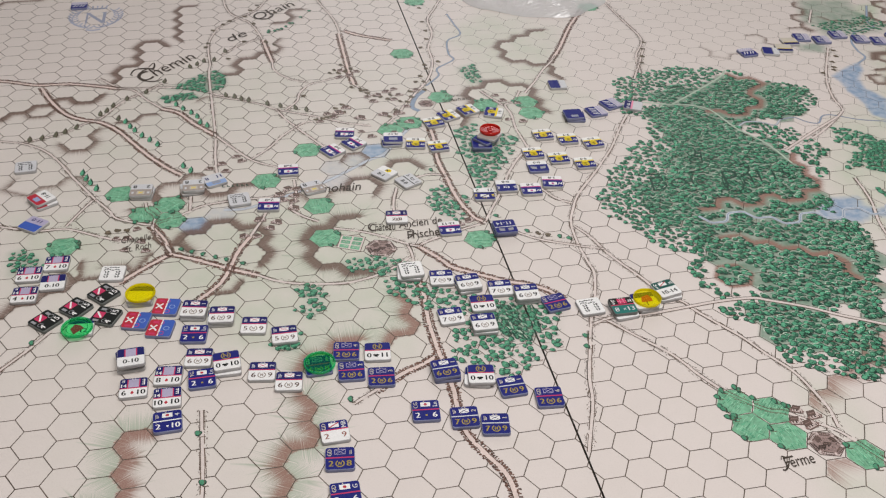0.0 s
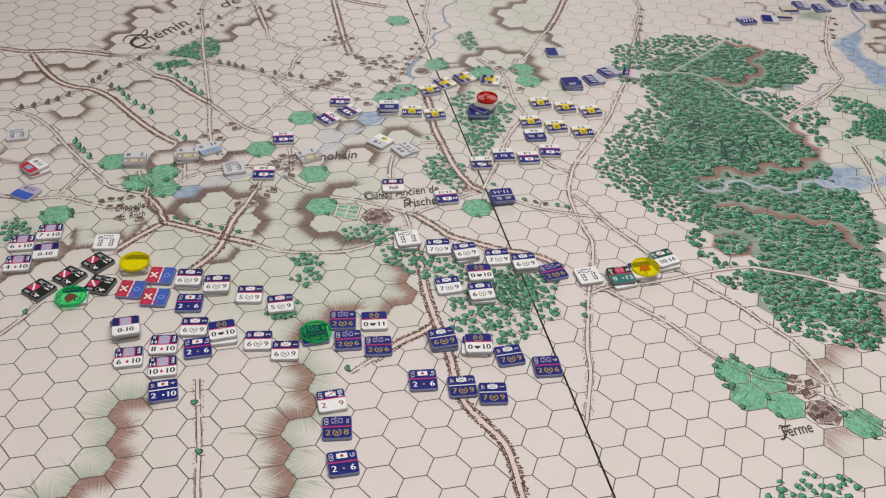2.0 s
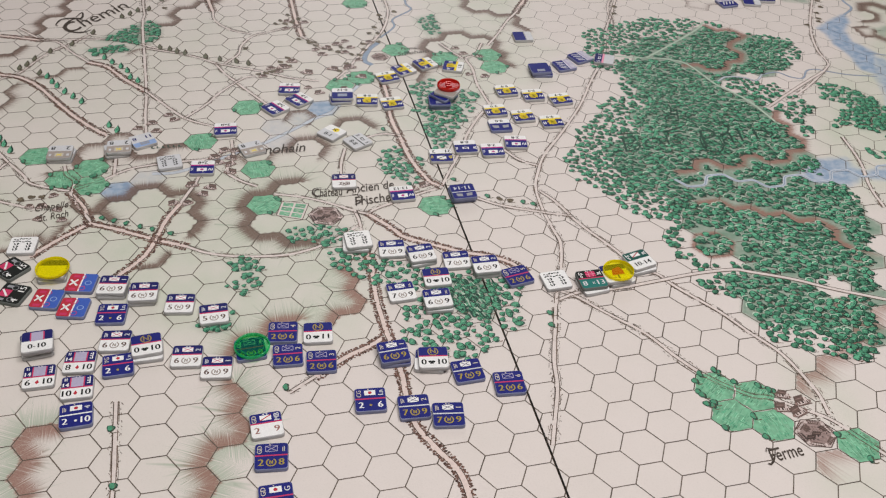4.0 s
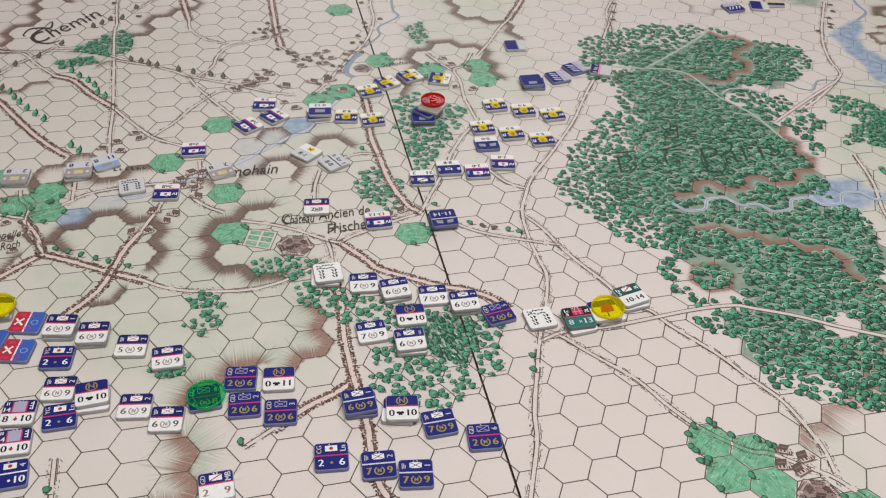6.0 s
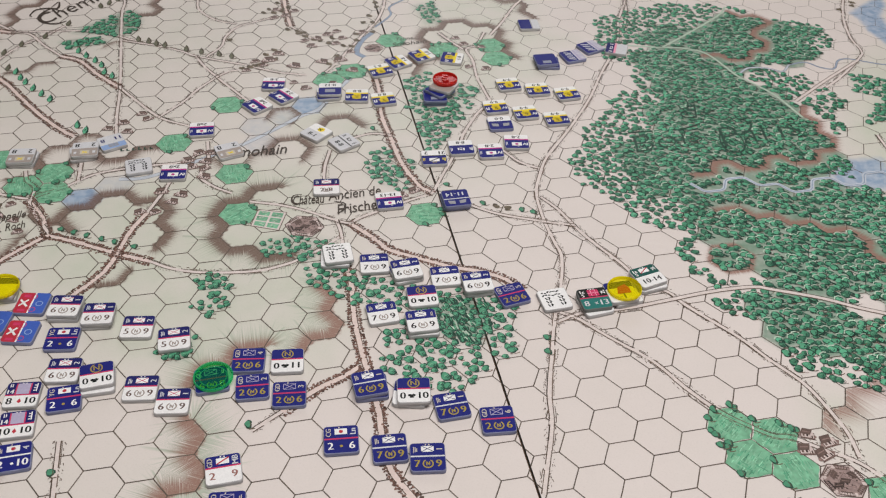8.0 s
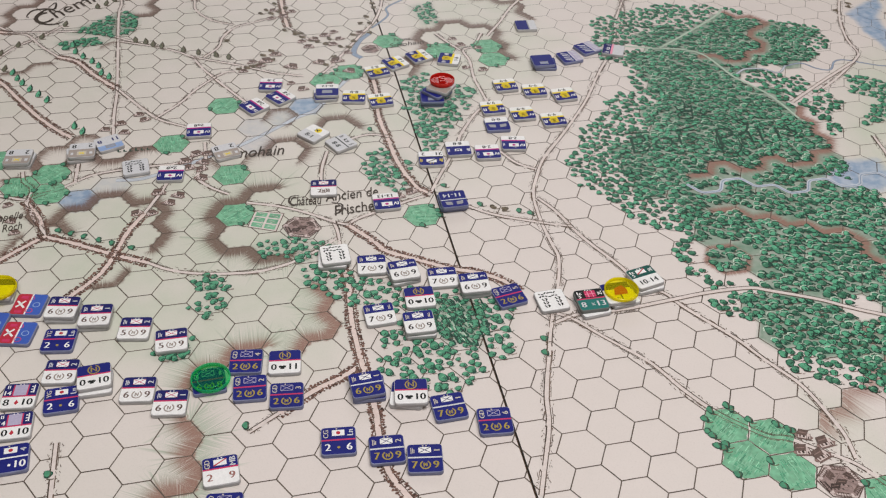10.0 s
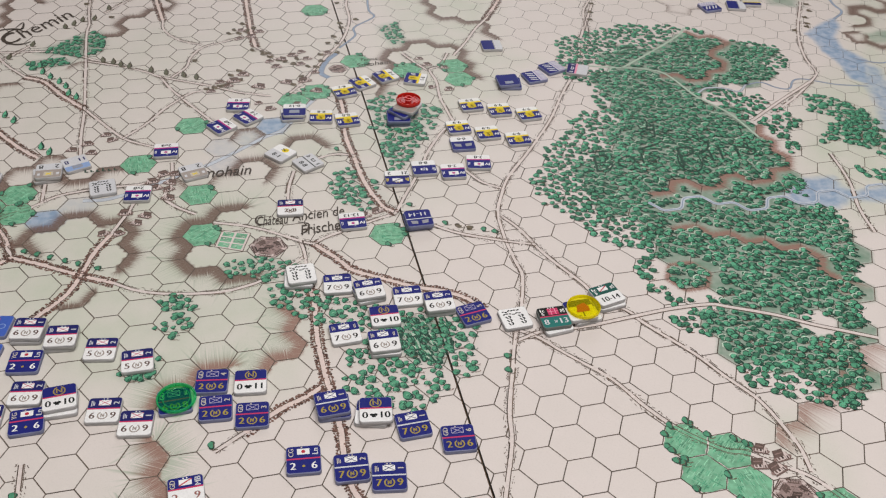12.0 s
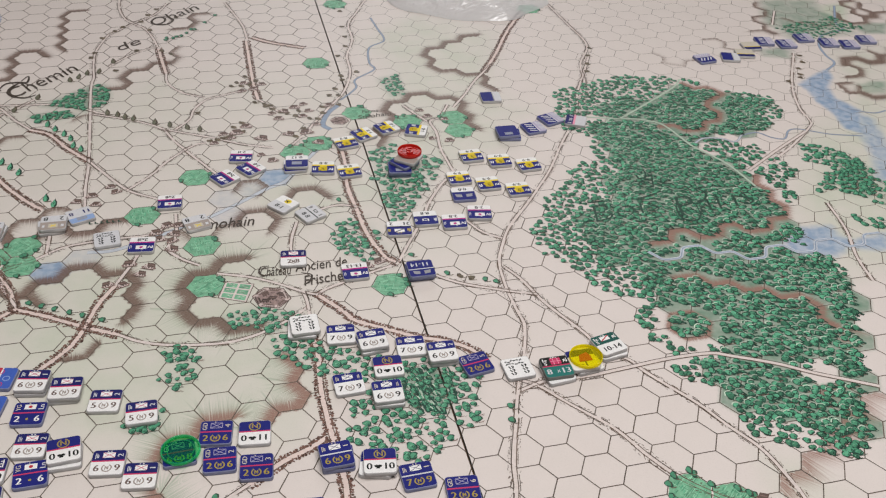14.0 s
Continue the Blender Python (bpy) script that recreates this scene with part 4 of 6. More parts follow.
# rows of poplars along the roads take the place of what stands there
POPLARS = [(-204, 94), (-198, 90), (-193, 87), (-186, 83), (-179, 80), (-172, 77), (-146, 61), (-140, 58), (-192, 130), (-187, 124), (-180, 121), (-173, 118), (-167, 115), (-162, 109), (-156, 107),
           (-194, 35), (-189, 31), (-184, 28), (-178, 24)]
DARK_POPLARS = [(-210, 96), (-213, 132), (-219, 120), (-222, 109), (-222, 102), (-223, 97), (-227, 78), (-230, 71), (-233, 66), (-238, 60), (-243, 56), (-205, 174), (-203, 179), (-201, 185), (-196, 189), (-195, 204),
                (-164, 146), (-158, 146), (-153, 145), (-148, 145), (-135, 145), (-126, 145), (-116, 146), (-109, 146), (-210, 149)]
BUSHES = [b for b in BUSHES if min(math.hypot(b[0] - x, b[1] - y) for x, y in POPLARS + DARK_POPLARS) > 9.0
          and min(math.hypot(b[0] - x, b[1] - y) for x, y in [(-159, 161), (-153, 161), (-139, 167), (-129, 165), (-209, 160)]) > 4.5]
BUSHES += [(x, y, 2) for x, y in POPLARS] + [(x, y, 3) for x, y in DARK_POPLARS]
MAP_TURN = 29.0


def one_print(name, mats, draw, count):
    """Some variants of a small printed symbol about the origin."""
    out = []
    for _ in range(count):
        pr = Print(0.0, mats, 4e-7)
        draw(pr)
        out.append(mesh_of(name, pr.v, pr.f, mats, pr.i))
    return out


def draw_tree(pr, x=0.0, y=0.0, size=1.85, dense=False):
    """A round crown in a dark outline on a pale halo, shaded and with its shadow to the lower right."""
    r = size * rnd.uniform(0.8, 1.15)
    sq = rnd.uniform(0.85, 1.12)
    if dense and rnd.random() < 0.5:
        pr.strip([(x - r * 1.25, y + r * .1), (x - r * .75, y + r * 1.05), (x + r * .3, y + r * 1.3), (x + r * .9, y + r * .9)], rnd.uniform(.3, .6), 2)
    if dense and rnd.random() < 0.8:
        pr.strip([(x + r * .4, y + r * .2), (x + r * 1.05, y - r * .5), (x + r * 1.5, y - r * 1.25)], rnd.uniform(.6, 1.2), 0)
    for _ in range(0 if dense else 2):
        u, w = rnd.uniform(-1.1, 1.3) * r, rnd.uniform(-1.25, -.6) * r
        pr.strip([(x + u, y + w), (x + u + .3 * r, y + w - .08 * r), (x + u + .55 * r, y + w + .05 * r)], .2, 4)
    pr.strip([(x - r * .1, y - r * 1.02), (x + r * .8, y - r * 1.12), (x + r * rnd.uniform(1.0, 1.4), y - r * .95)], 0.28, 4 if rnd.random() < .55 else 0)
    lobed(pr, x, y, r, 0, sq)
    lobed(pr, x - r * .07, y + r * .09, r * rnd.uniform(0.76, 0.84), 1, sq)
    if rnd.random() < 0.55:
        u, w = rnd.uniform(-.4, .0) * r, rnd.uniform(.1, .45) * r
        pr.strip([(x + u - .28 * r, y + w - .12 * r), (x + u, y + w + .12 * r), (x + u + .3 * r, y + w)], rnd.uniform(.22, .4), 3)
    for _ in range(rnd.randint(2, 4)):
        u, w = rnd.uniform(-.05, .4) * r, rnd.uniform(-.5, .05) * r
        pr.strip([(x + u - .2 * r, y + w - .22 * r), (x + u + .1 * r, y + w - .05 * r), (x + u + .25 * r, y + w + .25 * r)], rnd.uniform(.18, .34), 0)


def draw_poplar(pr, face=2):
    """A tall pointed tree with a dark lower side and its shadow on the ground."""
    pr.strip([(-.4, -.2), (.9, -.55), (2.4, -.35)], .45, 0)
    for half, slot, dx in ((1.32, 1, .12), (.86, face, -.16)):
        pts = []
        for k in range(9):
            t = k / 8
            pts.append((dx + half * math.sin(3.14159 * min(1, .14 + t * .9) ** .8) * rnd.uniform(.85, 1.1), -.2 + (4.9 if slot == 1 else 4.4) * t))
        for k in range(8, -1, -1):
            t = k / 8
            pts.append((dx - half * math.sin(3.14159 * min(1, .14 + t * .9) ** .8) * rnd.uniform(.85, 1.1), -.2 + (4.9 if slot == 1 else 4.4) * t))
        pr.shape(pts, slot)
    for _ in range(3):
        u, w = rnd.uniform(-.2, .6), rnd.uniform(.4, 2.8)
        pr.strip([(u - .2, w - .4), (u, w), (u + .1, w + .5)], .26, 1)


def draw_dark_poplar(pr):
    draw_poplar(pr, 3)


def draw_green_bush(pr):
    lobed(pr, 0, .3, 1.35, 1, 1.3)
    lobed(pr, -.15, .5, 1.0, 2, 1.3)
    pr.strip([(0, -1.5), (1.0, -1.9), (2.2, -1.7)], 0.4, 0)
    pr.strip([(.5, -.8), (.8, .2), (.5, 1.2)], 0.3, 0)


def draw_brown_bush(pr):
    for _ in range(5):
        blob(pr, rnd.uniform(-.9, .9), rnd.uniform(-.6, 1.2), rnd.uniform(.8, 1.3), 0, 0, 1.15)
    pr.strip([(-.2, -1.2), (.9, -1.6), (2.0, -1.5)], 0.35, 0)


def lobed(pr, x, y, r, slot, squash=1.0, n=15):
    """A round crown with soft lobes."""
    p, q, s = rnd.uniform(0, 6.3), rnd.uniform(0, 6.3), rnd.uniform(0, 6.3)
    out = []
    for k in range(n):
        t = 6.28318 * k / n
        rr = r * (1 + 0.13 * math.sin(2 * t + s) + 0.1 * math.sin(3 * t + p) + 0.07 * math.sin(5 * t + q))
        out.append((x + rr * math.cos(t), y + rr * squash * math.sin(t)))
    pr.shape(out, slot)


TREE_INKS = [INK_TREE_DARK, INK_TREE, INK_TREE_LIGHT, INK_FIELD, INK_HEDGE]
TREE_KINDS = one_print("tree_symbol", TREE_INKS, draw_tree, 14)
BUSH_KINDS = {1: one_print("bush_symbol", [INK_BUSH_DARK, INK_TREE_DARK, INK_TREE], draw_green_bush, 6),
              0: one_print("bush_symbol", [INK_BUSH_DARK], draw_brown_bush, 6),
              2: one_print("poplar_symbol", [INK_BUSH_DARK, INK_TREE_DARK, INK_TREE], draw_poplar, 6),
              3: one_print("poplar_symbol", [INK_BUSH_DARK, INK_BUSH_DARK, INK_TREE, INK_OLIVE], draw_dark_poplar, 6)}
BUSH_WORDS = ("small brown printed bush", "small green printed bush", "tall green printed poplar", "dark brown printed poplar")
for n, (x, y, kind) in enumerate(BUSHES):
    part("poplar_symbol" if kind > 1 else "bush_symbol", rnd.choice(BUSH_KINDS[kind]), board([(x, y)]), BUSH_WORDS[kind],
         pose(x * MM, y * MM, (0.15 + (n % 20) * 0.002) * MM, 0, 0, MAP_TURN + rnd.uniform(-7, 7)) @ Matrix.Diagonal((1.1, 1.5, 1, 1) if kind > 1 else (1, 1, 1, 1)))


def trees(poly, spacing, size, clear, only):
    """Printed tree symbols: a dark ragged crown, a lighter green face and a thin shadow stroke."""
    lanes = [np.array(smooth(c, 2.5)) for c in clear]
    pts = np.array(poly)
    x0, y0, x1, y1 = *pts.min(0), *pts.max(0)
    spots = []
    for j in range(int((y1 - y0) / (spacing * 0.86)) + 1):
        for i in range(int((x1 - x0) / spacing) + 1):
            x = x0 + (i + 0.5 * (j % 2)) * spacing + rnd.gauss(0, spacing * 0.2)
            y = y0 + j * spacing * 0.86 + rnd.gauss(0, spacing * 0.2)
            spots.append((x, y))
    spots = np.array(spots)
    spots = spots[inside(poly, spots[:, 0], spots[:, 1])]
    if only and only[0]:
        held = [hex_at(x, y) for x, y in spots]
        spots = spots[np.array([((round(hx), round(hy)) in only[0]) == only[1] for hx, hy in held])]
    for lane, c in zip(lanes, clear):
        if len(spots):
            d = np.hypot(spots[:, None, 0] - lane[None, :, 0], spots[:, None, 1] - lane[None, :, 1]).min(1)
            spots = spots[d > (3.0 if any(wide is c for wide in BARE) else 2.1)]
    for west in (True, False):
        mine = [(x, y) for x, y in spots if (x < seam_x(y) - 1.2) == west and abs(x - seam_x(y)) > 1.2]
        if not mine:
            continue
        mine.sort(key=lambda p: -p[1])
        if len(mine) <= 260:
            for n, (x, y) in enumerate(mine):
                s = size / 1.85 * rnd.uniform(0.85, 1.2)
                part("tree_symbol", rnd.choice(TREE_KINDS), BOARDS[west], "", pose(x * MM, y * MM, (0.1 + n * 0.0004) * MM, 0, 0, MAP_TURN + rnd.uniform(-14, 14)) @ Matrix.Diagonal((s, s, 1, 1)))
            continue
        pr = Print(0.1, TREE_INKS, 4e-8, 3000)
        for x, y in mine:
            start = len(pr.v)
            draw_tree(pr, x, y, size, bool(only and only[1]))
            turn = radians(MAP_TURN + rnd.uniform(-14, 14))
            c, sn = math.cos(turn), math.sin(turn)
            pr.v[start:] = [(x * MM + (u - x * MM) * c - (w - y * MM) * sn, y * MM + (u - x * MM) * sn + (w - y * MM) * c, z) for u, w, z in pr.v[start:]]
        pr.done("woodland", BOARDS[west], "printed forest of small ragged green trees")


for poly, spacing, size, clear, only in WOODS:
    trees(poly, spacing, size, clear, only)


hatch = Print(0.2, [INK_TREE_DARK, INK_TREE_LIGHT])
for _ in range(190):
    x, y = rnd.uniform(52, 76), rnd.uniform(-19, 8)
    if abs(x - seam_x(y)) > 2.5 and inside([(52, 3), (66, 9), (75, 2), (76, -14), (62, -19), (53, -10)], np.array([x]), np.array([y]))[0]:
        u, lean = rnd.uniform(.4, 1.0), rnd.uniform(.5, 1.3)
        hatch.strip([(x - u, y + u * lean), (x, y + .15), (x + u, y - u * lean)], rnd.uniform(.35, .7), 0 if rnd.random() < .8 else 1)
hatch.done("wood_hatching", BOARDS[True], "dark diagonal strokes of dense wood")


# ---- houses, chateau and farm symbols ----
def house(pr, x, y, turn, s=1.0):
    c, sn = math.cos(radians(turn)), math.sin(radians(turn))

    def put(pts, slot, lift):
        pr.shape([(x + s * (u * c - v * sn), y + s * (u * sn + v * c)) for u, v in pts], slot, lift)

    for u in (-2.7, 2.8):
        blob(pr, x + s * (u * c + .5 * sn), y + s * (u * sn - .5 * c), s * rnd.uniform(.5, .8), 2, 0.0)
    put([(-2.5, -1.35), (2.6, -1.35), (2.6, 1.0), (-2.5, 1.0)], 0, 0.004)
    put([(-2.25, -1.1), (.9, -1.1), (.9, .5), (-2.25, .5)], 1, 0.010)
    put([(1.1, -1.1), (2.4, -1.1), (2.4, .6), (1.75, 1.5), (1.1, .6)], 1, 0.010)
    put([(-2.9, .0), (1.0, .0), (1.9, 2.3), (-1.9, 2.3)], 0, 0.014)
    put([(-2.0, .95), (.8, .95), (.95, 1.25), (-1.85, 1.25)], 2, 0.018)
    for u in (-1.8, -.4):
        put([(u, -.8), (u + .75, -.8), (u + .75, .15), (u, .15)], 0, 0.016)
    put([(1.5, -1.1), (2.05, -1.1), (2.05, -.2), (1.5, -.2)], 0, 0.016)
    put([(-3.0, -1.6), (3.4, -1.65), (3.2, -1.35), (-2.8, -1.35)], 2, 0.012)


def draw_house(pr):
    house(pr, 0, 0, 0, 1.0)


HOUSE_INKS = [INK_HOUSE, INK_HOUSE_WALL, INK_COURT, INK_YARD]
HOUSE_KIND = one_print("house_symbol", HOUSE_INKS, draw_house, 1)[0]


HOMES = []


def village(places, s=1.15):
    for n, (x, y) in enumerate(places):
        if any(math.hypot(x - u, y - v) < 5.2 for u, v in HOMES):
            continue
        HOMES.append((x, y))
        k = s * rnd.uniform(0.72, 0.95)
        part("house_symbol", HOUSE_KIND, board([(x, y)]), "small dark brown printed house",
             pose(x * MM, y * MM, (0.17 + n * 0.002) * MM, 0, 0, MAP_TURN + rnd.choice((-24, -10, 0, 8, 20))) @ Matrix.Diagonal((k * rnd.choice((-.92, .92)), k * 1.2, 1, 1)))


village([(-124, 82), (-119, 79), (-128, 72), (-132, 65), (-84, 13), (-78, 15), (-75, 24), (-74, 30), (-82, 61), (-76, 56), (-80, 50), (-82, 45), (-76, 47), (-74, 51), (-72, 58), (-73, 21)])
village([(-134, -18), (-138, -0), (-143, -11), (-130, -9), (-138, -9), (-125, -9), (-124, -15)], 1.0)
village([(-76, 182), (-72, 188), (-64, 180), (-81, 177), (-75, 173), (16, 61), (20, 66), (-111, 206), (-103, 201), (-90, 145), (-60, 131)], 1.1)
village([(11, 180), (15, 183), (20, 181), (1, 203), (11, 203), (-5, 208)], 1.0)
village([(-83, 64), (-77, 63), (-84, 54), (-84, 51), (-71, 45), (-75, 42), (-83, 41), (-71, 51), (-83, 29), (-79, 27), (-128, 62), (-122, 66), (-117, 76)])
village([(-108, 196), (-101, 208), (-71, 176), (-63, 187), (-53, 174), (-55, 197), (-69, 193), (-96, 147), (-96, 137), (-49, 140), (-68, 134)], 1.0)
village([(189, -22), (196, -23), (189, -29), (195, -29)], 1.25)


village([(-88, 159), (-95, 143), (-90, 151), (-63, 133), (-63, 159), (-55, 164), (-76, 179), (-67, 178), (-45, 156), (-75, 150)], 1.35)


def walled_place(x, y, r, label):
    """A walled farm or chateau: dark ranges of roofs along the sides of a brown court, pale gables at the corners."""
    pr = Print(0.12, HOUSE_INKS)
    turn = 0.25

    def ring(k, f):
        a = turn + k * 1.0472
        return x + r * f * math.cos(a), y + r * .92 * f * math.sin(a)

    pr.shape([ring(k, 1.06) for k in range(6)], 0)
    pr.shape([ring(k, 1.0) for k in range(6)], 1, 0.006)
    pr.shape([ring(k, .9) for k in range(6)], 3, 0.012)
    for k in range(6):
        a, b, c, d = ring(k + .06, .92), ring(k + .8, .92), ring(k + .78, .66), ring(k + .1, .66)
        pr.shape([a, b, c, d], 0, 0.018)
        m, n = ring(k + .08, .8), ring(k + .78, .8)
        pr.strip([m, ((m[0] + n[0]) / 2, (m[1] + n[1]) / 2), n], .75, 3 if k % 2 else 1, 0.024)
        for q in range(5):
            e = ring(k + .14 + q * .15, .9)
            g = ring(k + .16 + q * .14, .7)
            pr.strip([e, ((e[0] + g[0]) / 2, (e[1] + g[1]) / 2), g], .2, 0, 0.03)
        gx, gy = ring(k + .9, .8)
        blob(pr, gx, gy, r * .085, 1, 0.03)
        gx, gy = ring(k + .4, .42)
        pr.strip([(gx - .9, gy), (gx, gy + .2), (gx + .9, gy - .1)], .2, 0, 0.02)
    for u, v, t in ((.12, -.1, 10), (-.3, .2, 70), (.35, .3, -20), (-.1, -.4, 25)):
        house(pr, x + r * u, y + r * v, t, 0.55 * r / 5)
    pr.done("farm_symbol", board([(x, y)]), label)


for hx, hy in [(201, -38)]:
    walled_place(hx, hy, 7.6, "dark printed ring of farm buildings")
for hx, hy in [(-15, 27)]:
    walled_place(hx, hy, 8.0, "dark printed chateau with a walled court")
for hx, hy in [(-43, 182)]:
    walled_place(hx, hy, 5.2, "dark printed farm by the stream")


# ---- lettering ----
def text_mesh(words, size, mat, shear=0.0, offset=0.0, align="CENTER"):
    cu = bpy.data.curves.new("words", "FONT")
    cu.body, cu.size, cu.shear, cu.offset, cu.align_x, cu.align_y = words, size * MM, shear, offset * MM, align, "CENTER"
    cu.resolution_u = 3
    ob = bpy.data.objects.new("words", cu)
    me = bpy.data.meshes.new_from_object(ob)
    bpy.data.objects.remove(ob)
    bpy.data.curves.remove(cu)
    me.materials.clear()
    me.materials.append(mat)
    return me


def lettering(words, a, b, size, mat=INK_TEXT, level=0.26, shear=0.3, bold=-0.09):
    """Words that run from a to b on the map."""
    me = text_mesh(words, size, mat, shear, bold)
    if mat is INK_TEXT:
        # a broad nib held aslant thickens the strokes that cross it
        v, f = [], []
        for k in range(4):
            dx, dy = (k - 1.5) * 0.007 * size, (1.5 - k) * 0.014 * size
            base = len(v)
            v += [(p.co.x + dx * MM, p.co.y + dy * MM, k * 4e-6) for p in me.vertices]
            f += [tuple(base + i for i in p.vertices) for p in me.polygons]
        me = mesh_of("lettering", v, f, mat)
    w = max(v.co.x for v in me.vertices) - min(v.co.x for v in me.vertices)
    length = math.hypot(b[0] - a[0], b[1] - a[1])
    turn = math.degrees(math.atan2(b[1] - a[1], b[0] - a[0]))
    x, y = (a[0] + b[0]) / 2, (a[1] + b[1]) / 2
    part("lettering", me, board([(x, y)]), "dark brown old-style map lettering",
         pose(x * MM, y * MM, level * MM, 0, 0, turn) @ Matrix.Diagonal((length * MM / w, 1, 1, 1)))


lettering("Chemin", *[(-227, 147), (-213, 190)], 17, bold=-0.3)


def swash(places, width=0.9, mat=INK_TEXT):
    """A pen flourish round a capital letter."""
    pr = Print(0.27, [mat])
    line = smooth(places, 0.8)
    n = len(line)
    for k in range(0, n - 3, 2):
        pr.strip(line[k:k + 4], width * (0.45 + 0.75 * math.sin(3.14 * k / n) ** 2))
    pr.done("flourish", board(places), "pen flourish on a capital letter")


swash([(-231, 165), (-231, 172), (-227, 165), (-232, 163), (-237, 159), (-236, 152), (-234, 151)], 1.3)
swash([(-221, 162), (-230, 163), (-231, 154), (-226, 148), (-217, 148), (-213, 154)], 1.5)
swash([(-205, 274), (-205, 268), (-200, 263), (-193, 266), (-193, 274), (-200, 276), (-205, 274)], 1.2)
swash([(184, -53), (184, -51), (186, -51), (189, -49)], 0.7)
swash([(187, -51), (187, -54), (186, -58), (184, -58)], 0.7)
swash([(-25, 47), (-28, 45), (-27, 41), (-24, 40), (-21, 43)], 0.8)
swash([(-10, 47), (-5, 47), (-4, 42), (-6, 39)], 0.8)
lettering("de", *[(-204, 221), (-197, 236)], 14, bold=-0.25)
lettering("Ohain", *[(-203, 262), (-189, 297)], 15, bold=-0.25)
lettering("Smohain", *[(-69, 65), (-46, 77)], 11.5)
lettering("Château", *[(-27, 41), (-15, 47)], 9.5)
lettering("Ancien de", *[(-14, 49), (6, 61)], 9.5)
lettering("Frischer", *[(-7, 41), (10, 52)], 10)
lettering("Chapelle", *[(-140, -12), (-128, -4)], 7.5)
lettering("St. Roch", *[(-134, -18), (-124, -10)], 7.5)
lettering("Ferme", *[(185, -55), (196, -48)], 8, bold=-0.12)
lettering("Ferme", *[(-35, 195), (-27, 200)], 5)
lettering("Smohain", *[(-35, 188), (-19, 199)], 6)
lettering("Bois", *[(103, 132), (133, 154)], 20, INK_FOREST_TEXT, bold=-0.38)
lettering("de", *[(120, 169), (138, 181)], 18, INK_FOREST_TEXT, bold=-0.38)
lettering("Paris", *[(141, 152), (177, 177)], 24, INK_FOREST_TEXT, bold=-0.38)

# a small place name, half hidden by the counters
pr = Print(0.27, [INK_FOREST_TEXT])
for k, tall in enumerate((2.6, 1.6, 1.6, 2.2, 1.6, 1.6)):
    x, y = -116 + k * 2.3, 50.5 + k * 1.2
    pr.strip([(x, y), (x - tall * .24, y + tall * .45), (x - tall * .48, y + tall * .88)], 0.7)
    pr.strip([(x, y), (x + .6, y + .35), (x + 1.2, y + .7)], 0.5)
pr.done("place_name", BOARDS[True], "dark green printed name too small to read")
for places in ([(144, 170), (149, 175), (156, 172), (155, 164), (151, 160), (149, 165)], [(143, 166), (143, 154), (147, 145), (153, 145), (155, 151), (152, 160)],
               [(97, 141), (103, 145), (111, 149)], [(120, 182), (121, 184), (124, 183), (125, 177), (122, 175), (120, 179)], [(120, 154), (126, 157), (134, 166)]):
    swash(places, 0.95, INK_FOREST_TEXT)

# the faint wreath printed at the board's top: two laurel branches, a letter and a small crown
pr = Print(0.06, [INK_EMBLEM])


def on_emblem(u, v):
    c, sn = math.cos(radians(MAP_TURN)), math.sin(radians(MAP_TURN))
    return -308 + u * c - v * sn, 221 + u * sn + v * c


def emblem_line(points, width):
    pr.strip(smooth([on_emblem(u, v) for u, v in points], 1.0), width)


for side in (-1, 1):
    emblem_line([(side * 16 * math.cos(a), 2 + 19 * math.sin(a)) for a in np.linspace(-1.5, 0.75, 9)], 0.8)
    for k in range(11):
        a = -1.35 + k * 0.2
        u, v = side * 16 * math.cos(a), 2 + 19 * math.sin(a)
        emblem_line([(u, v), (u + side * 2.2, v + 2.4), (u + side * 3.0, v + 5.2)], 1.2)
        emblem_line([(u, v), (u - side * 2.4, v + 1.8), (u - side * 3.4, v + 4.4)], 1.0)
for u, width in ((-6, 1.4), (6, 2.2)):
    emblem_line([(u, -8), (u, 2), (u, 11)], width)
    emblem_line([(u - 2.4, 11.2), (u, 11.4), (u + 2.4, 11.2)], 0.9)
emblem_line([(-6, 11), (0, 1.5), (6, -8)], 2.6)
emblem_line([(-7, 19), (0, 18), (7, 19)], 2.2)
for u in (-6, -3, 0, 3, 6):
    emblem_line([(u, 19.5), (u * 1.1, 22), (u * 1.15, 24)], 1.1)
emblem_line([(-5, -19), (0, -20.5), (5, -19)], 2.2)
pr.done("emblem", BOARDS[True], "faint grey-blue printed wreath emblem")

# ---- the game counters ----
SIDE, THICK, SHRINK = 12.4, 1.75, 0.93
HALF = SIDE / 2


def rounded(half, r, n=4):
    out = []
    for cx, cy, a in ((1, 1, 0), (-1, 1, 90), (-1, -1, 180), (1, -1, 270)):
        for k in range(n + 1):
            t = radians(a + 90 * k / n)
            out.append((cx * (half - r) + r * math.cos(t), cy * (half - r) + r * math.sin(t)))
    return out


def cut(poly, y, keep):
    """The part of a polygon above (1) or below (-1) the height y."""
    out = []
    for (x0, y0), (x1, y1) in zip(poly, poly[1:] + poly[:1]):
        a, b = (y0 - y) * keep, (y1 - y) * keep
        if a >= 0:
            out.append((x0, y0))
        if a * b < 0:
            t = a / (a - b)
            out.append((x0 + (x1 - x0) * t, y))
    return out


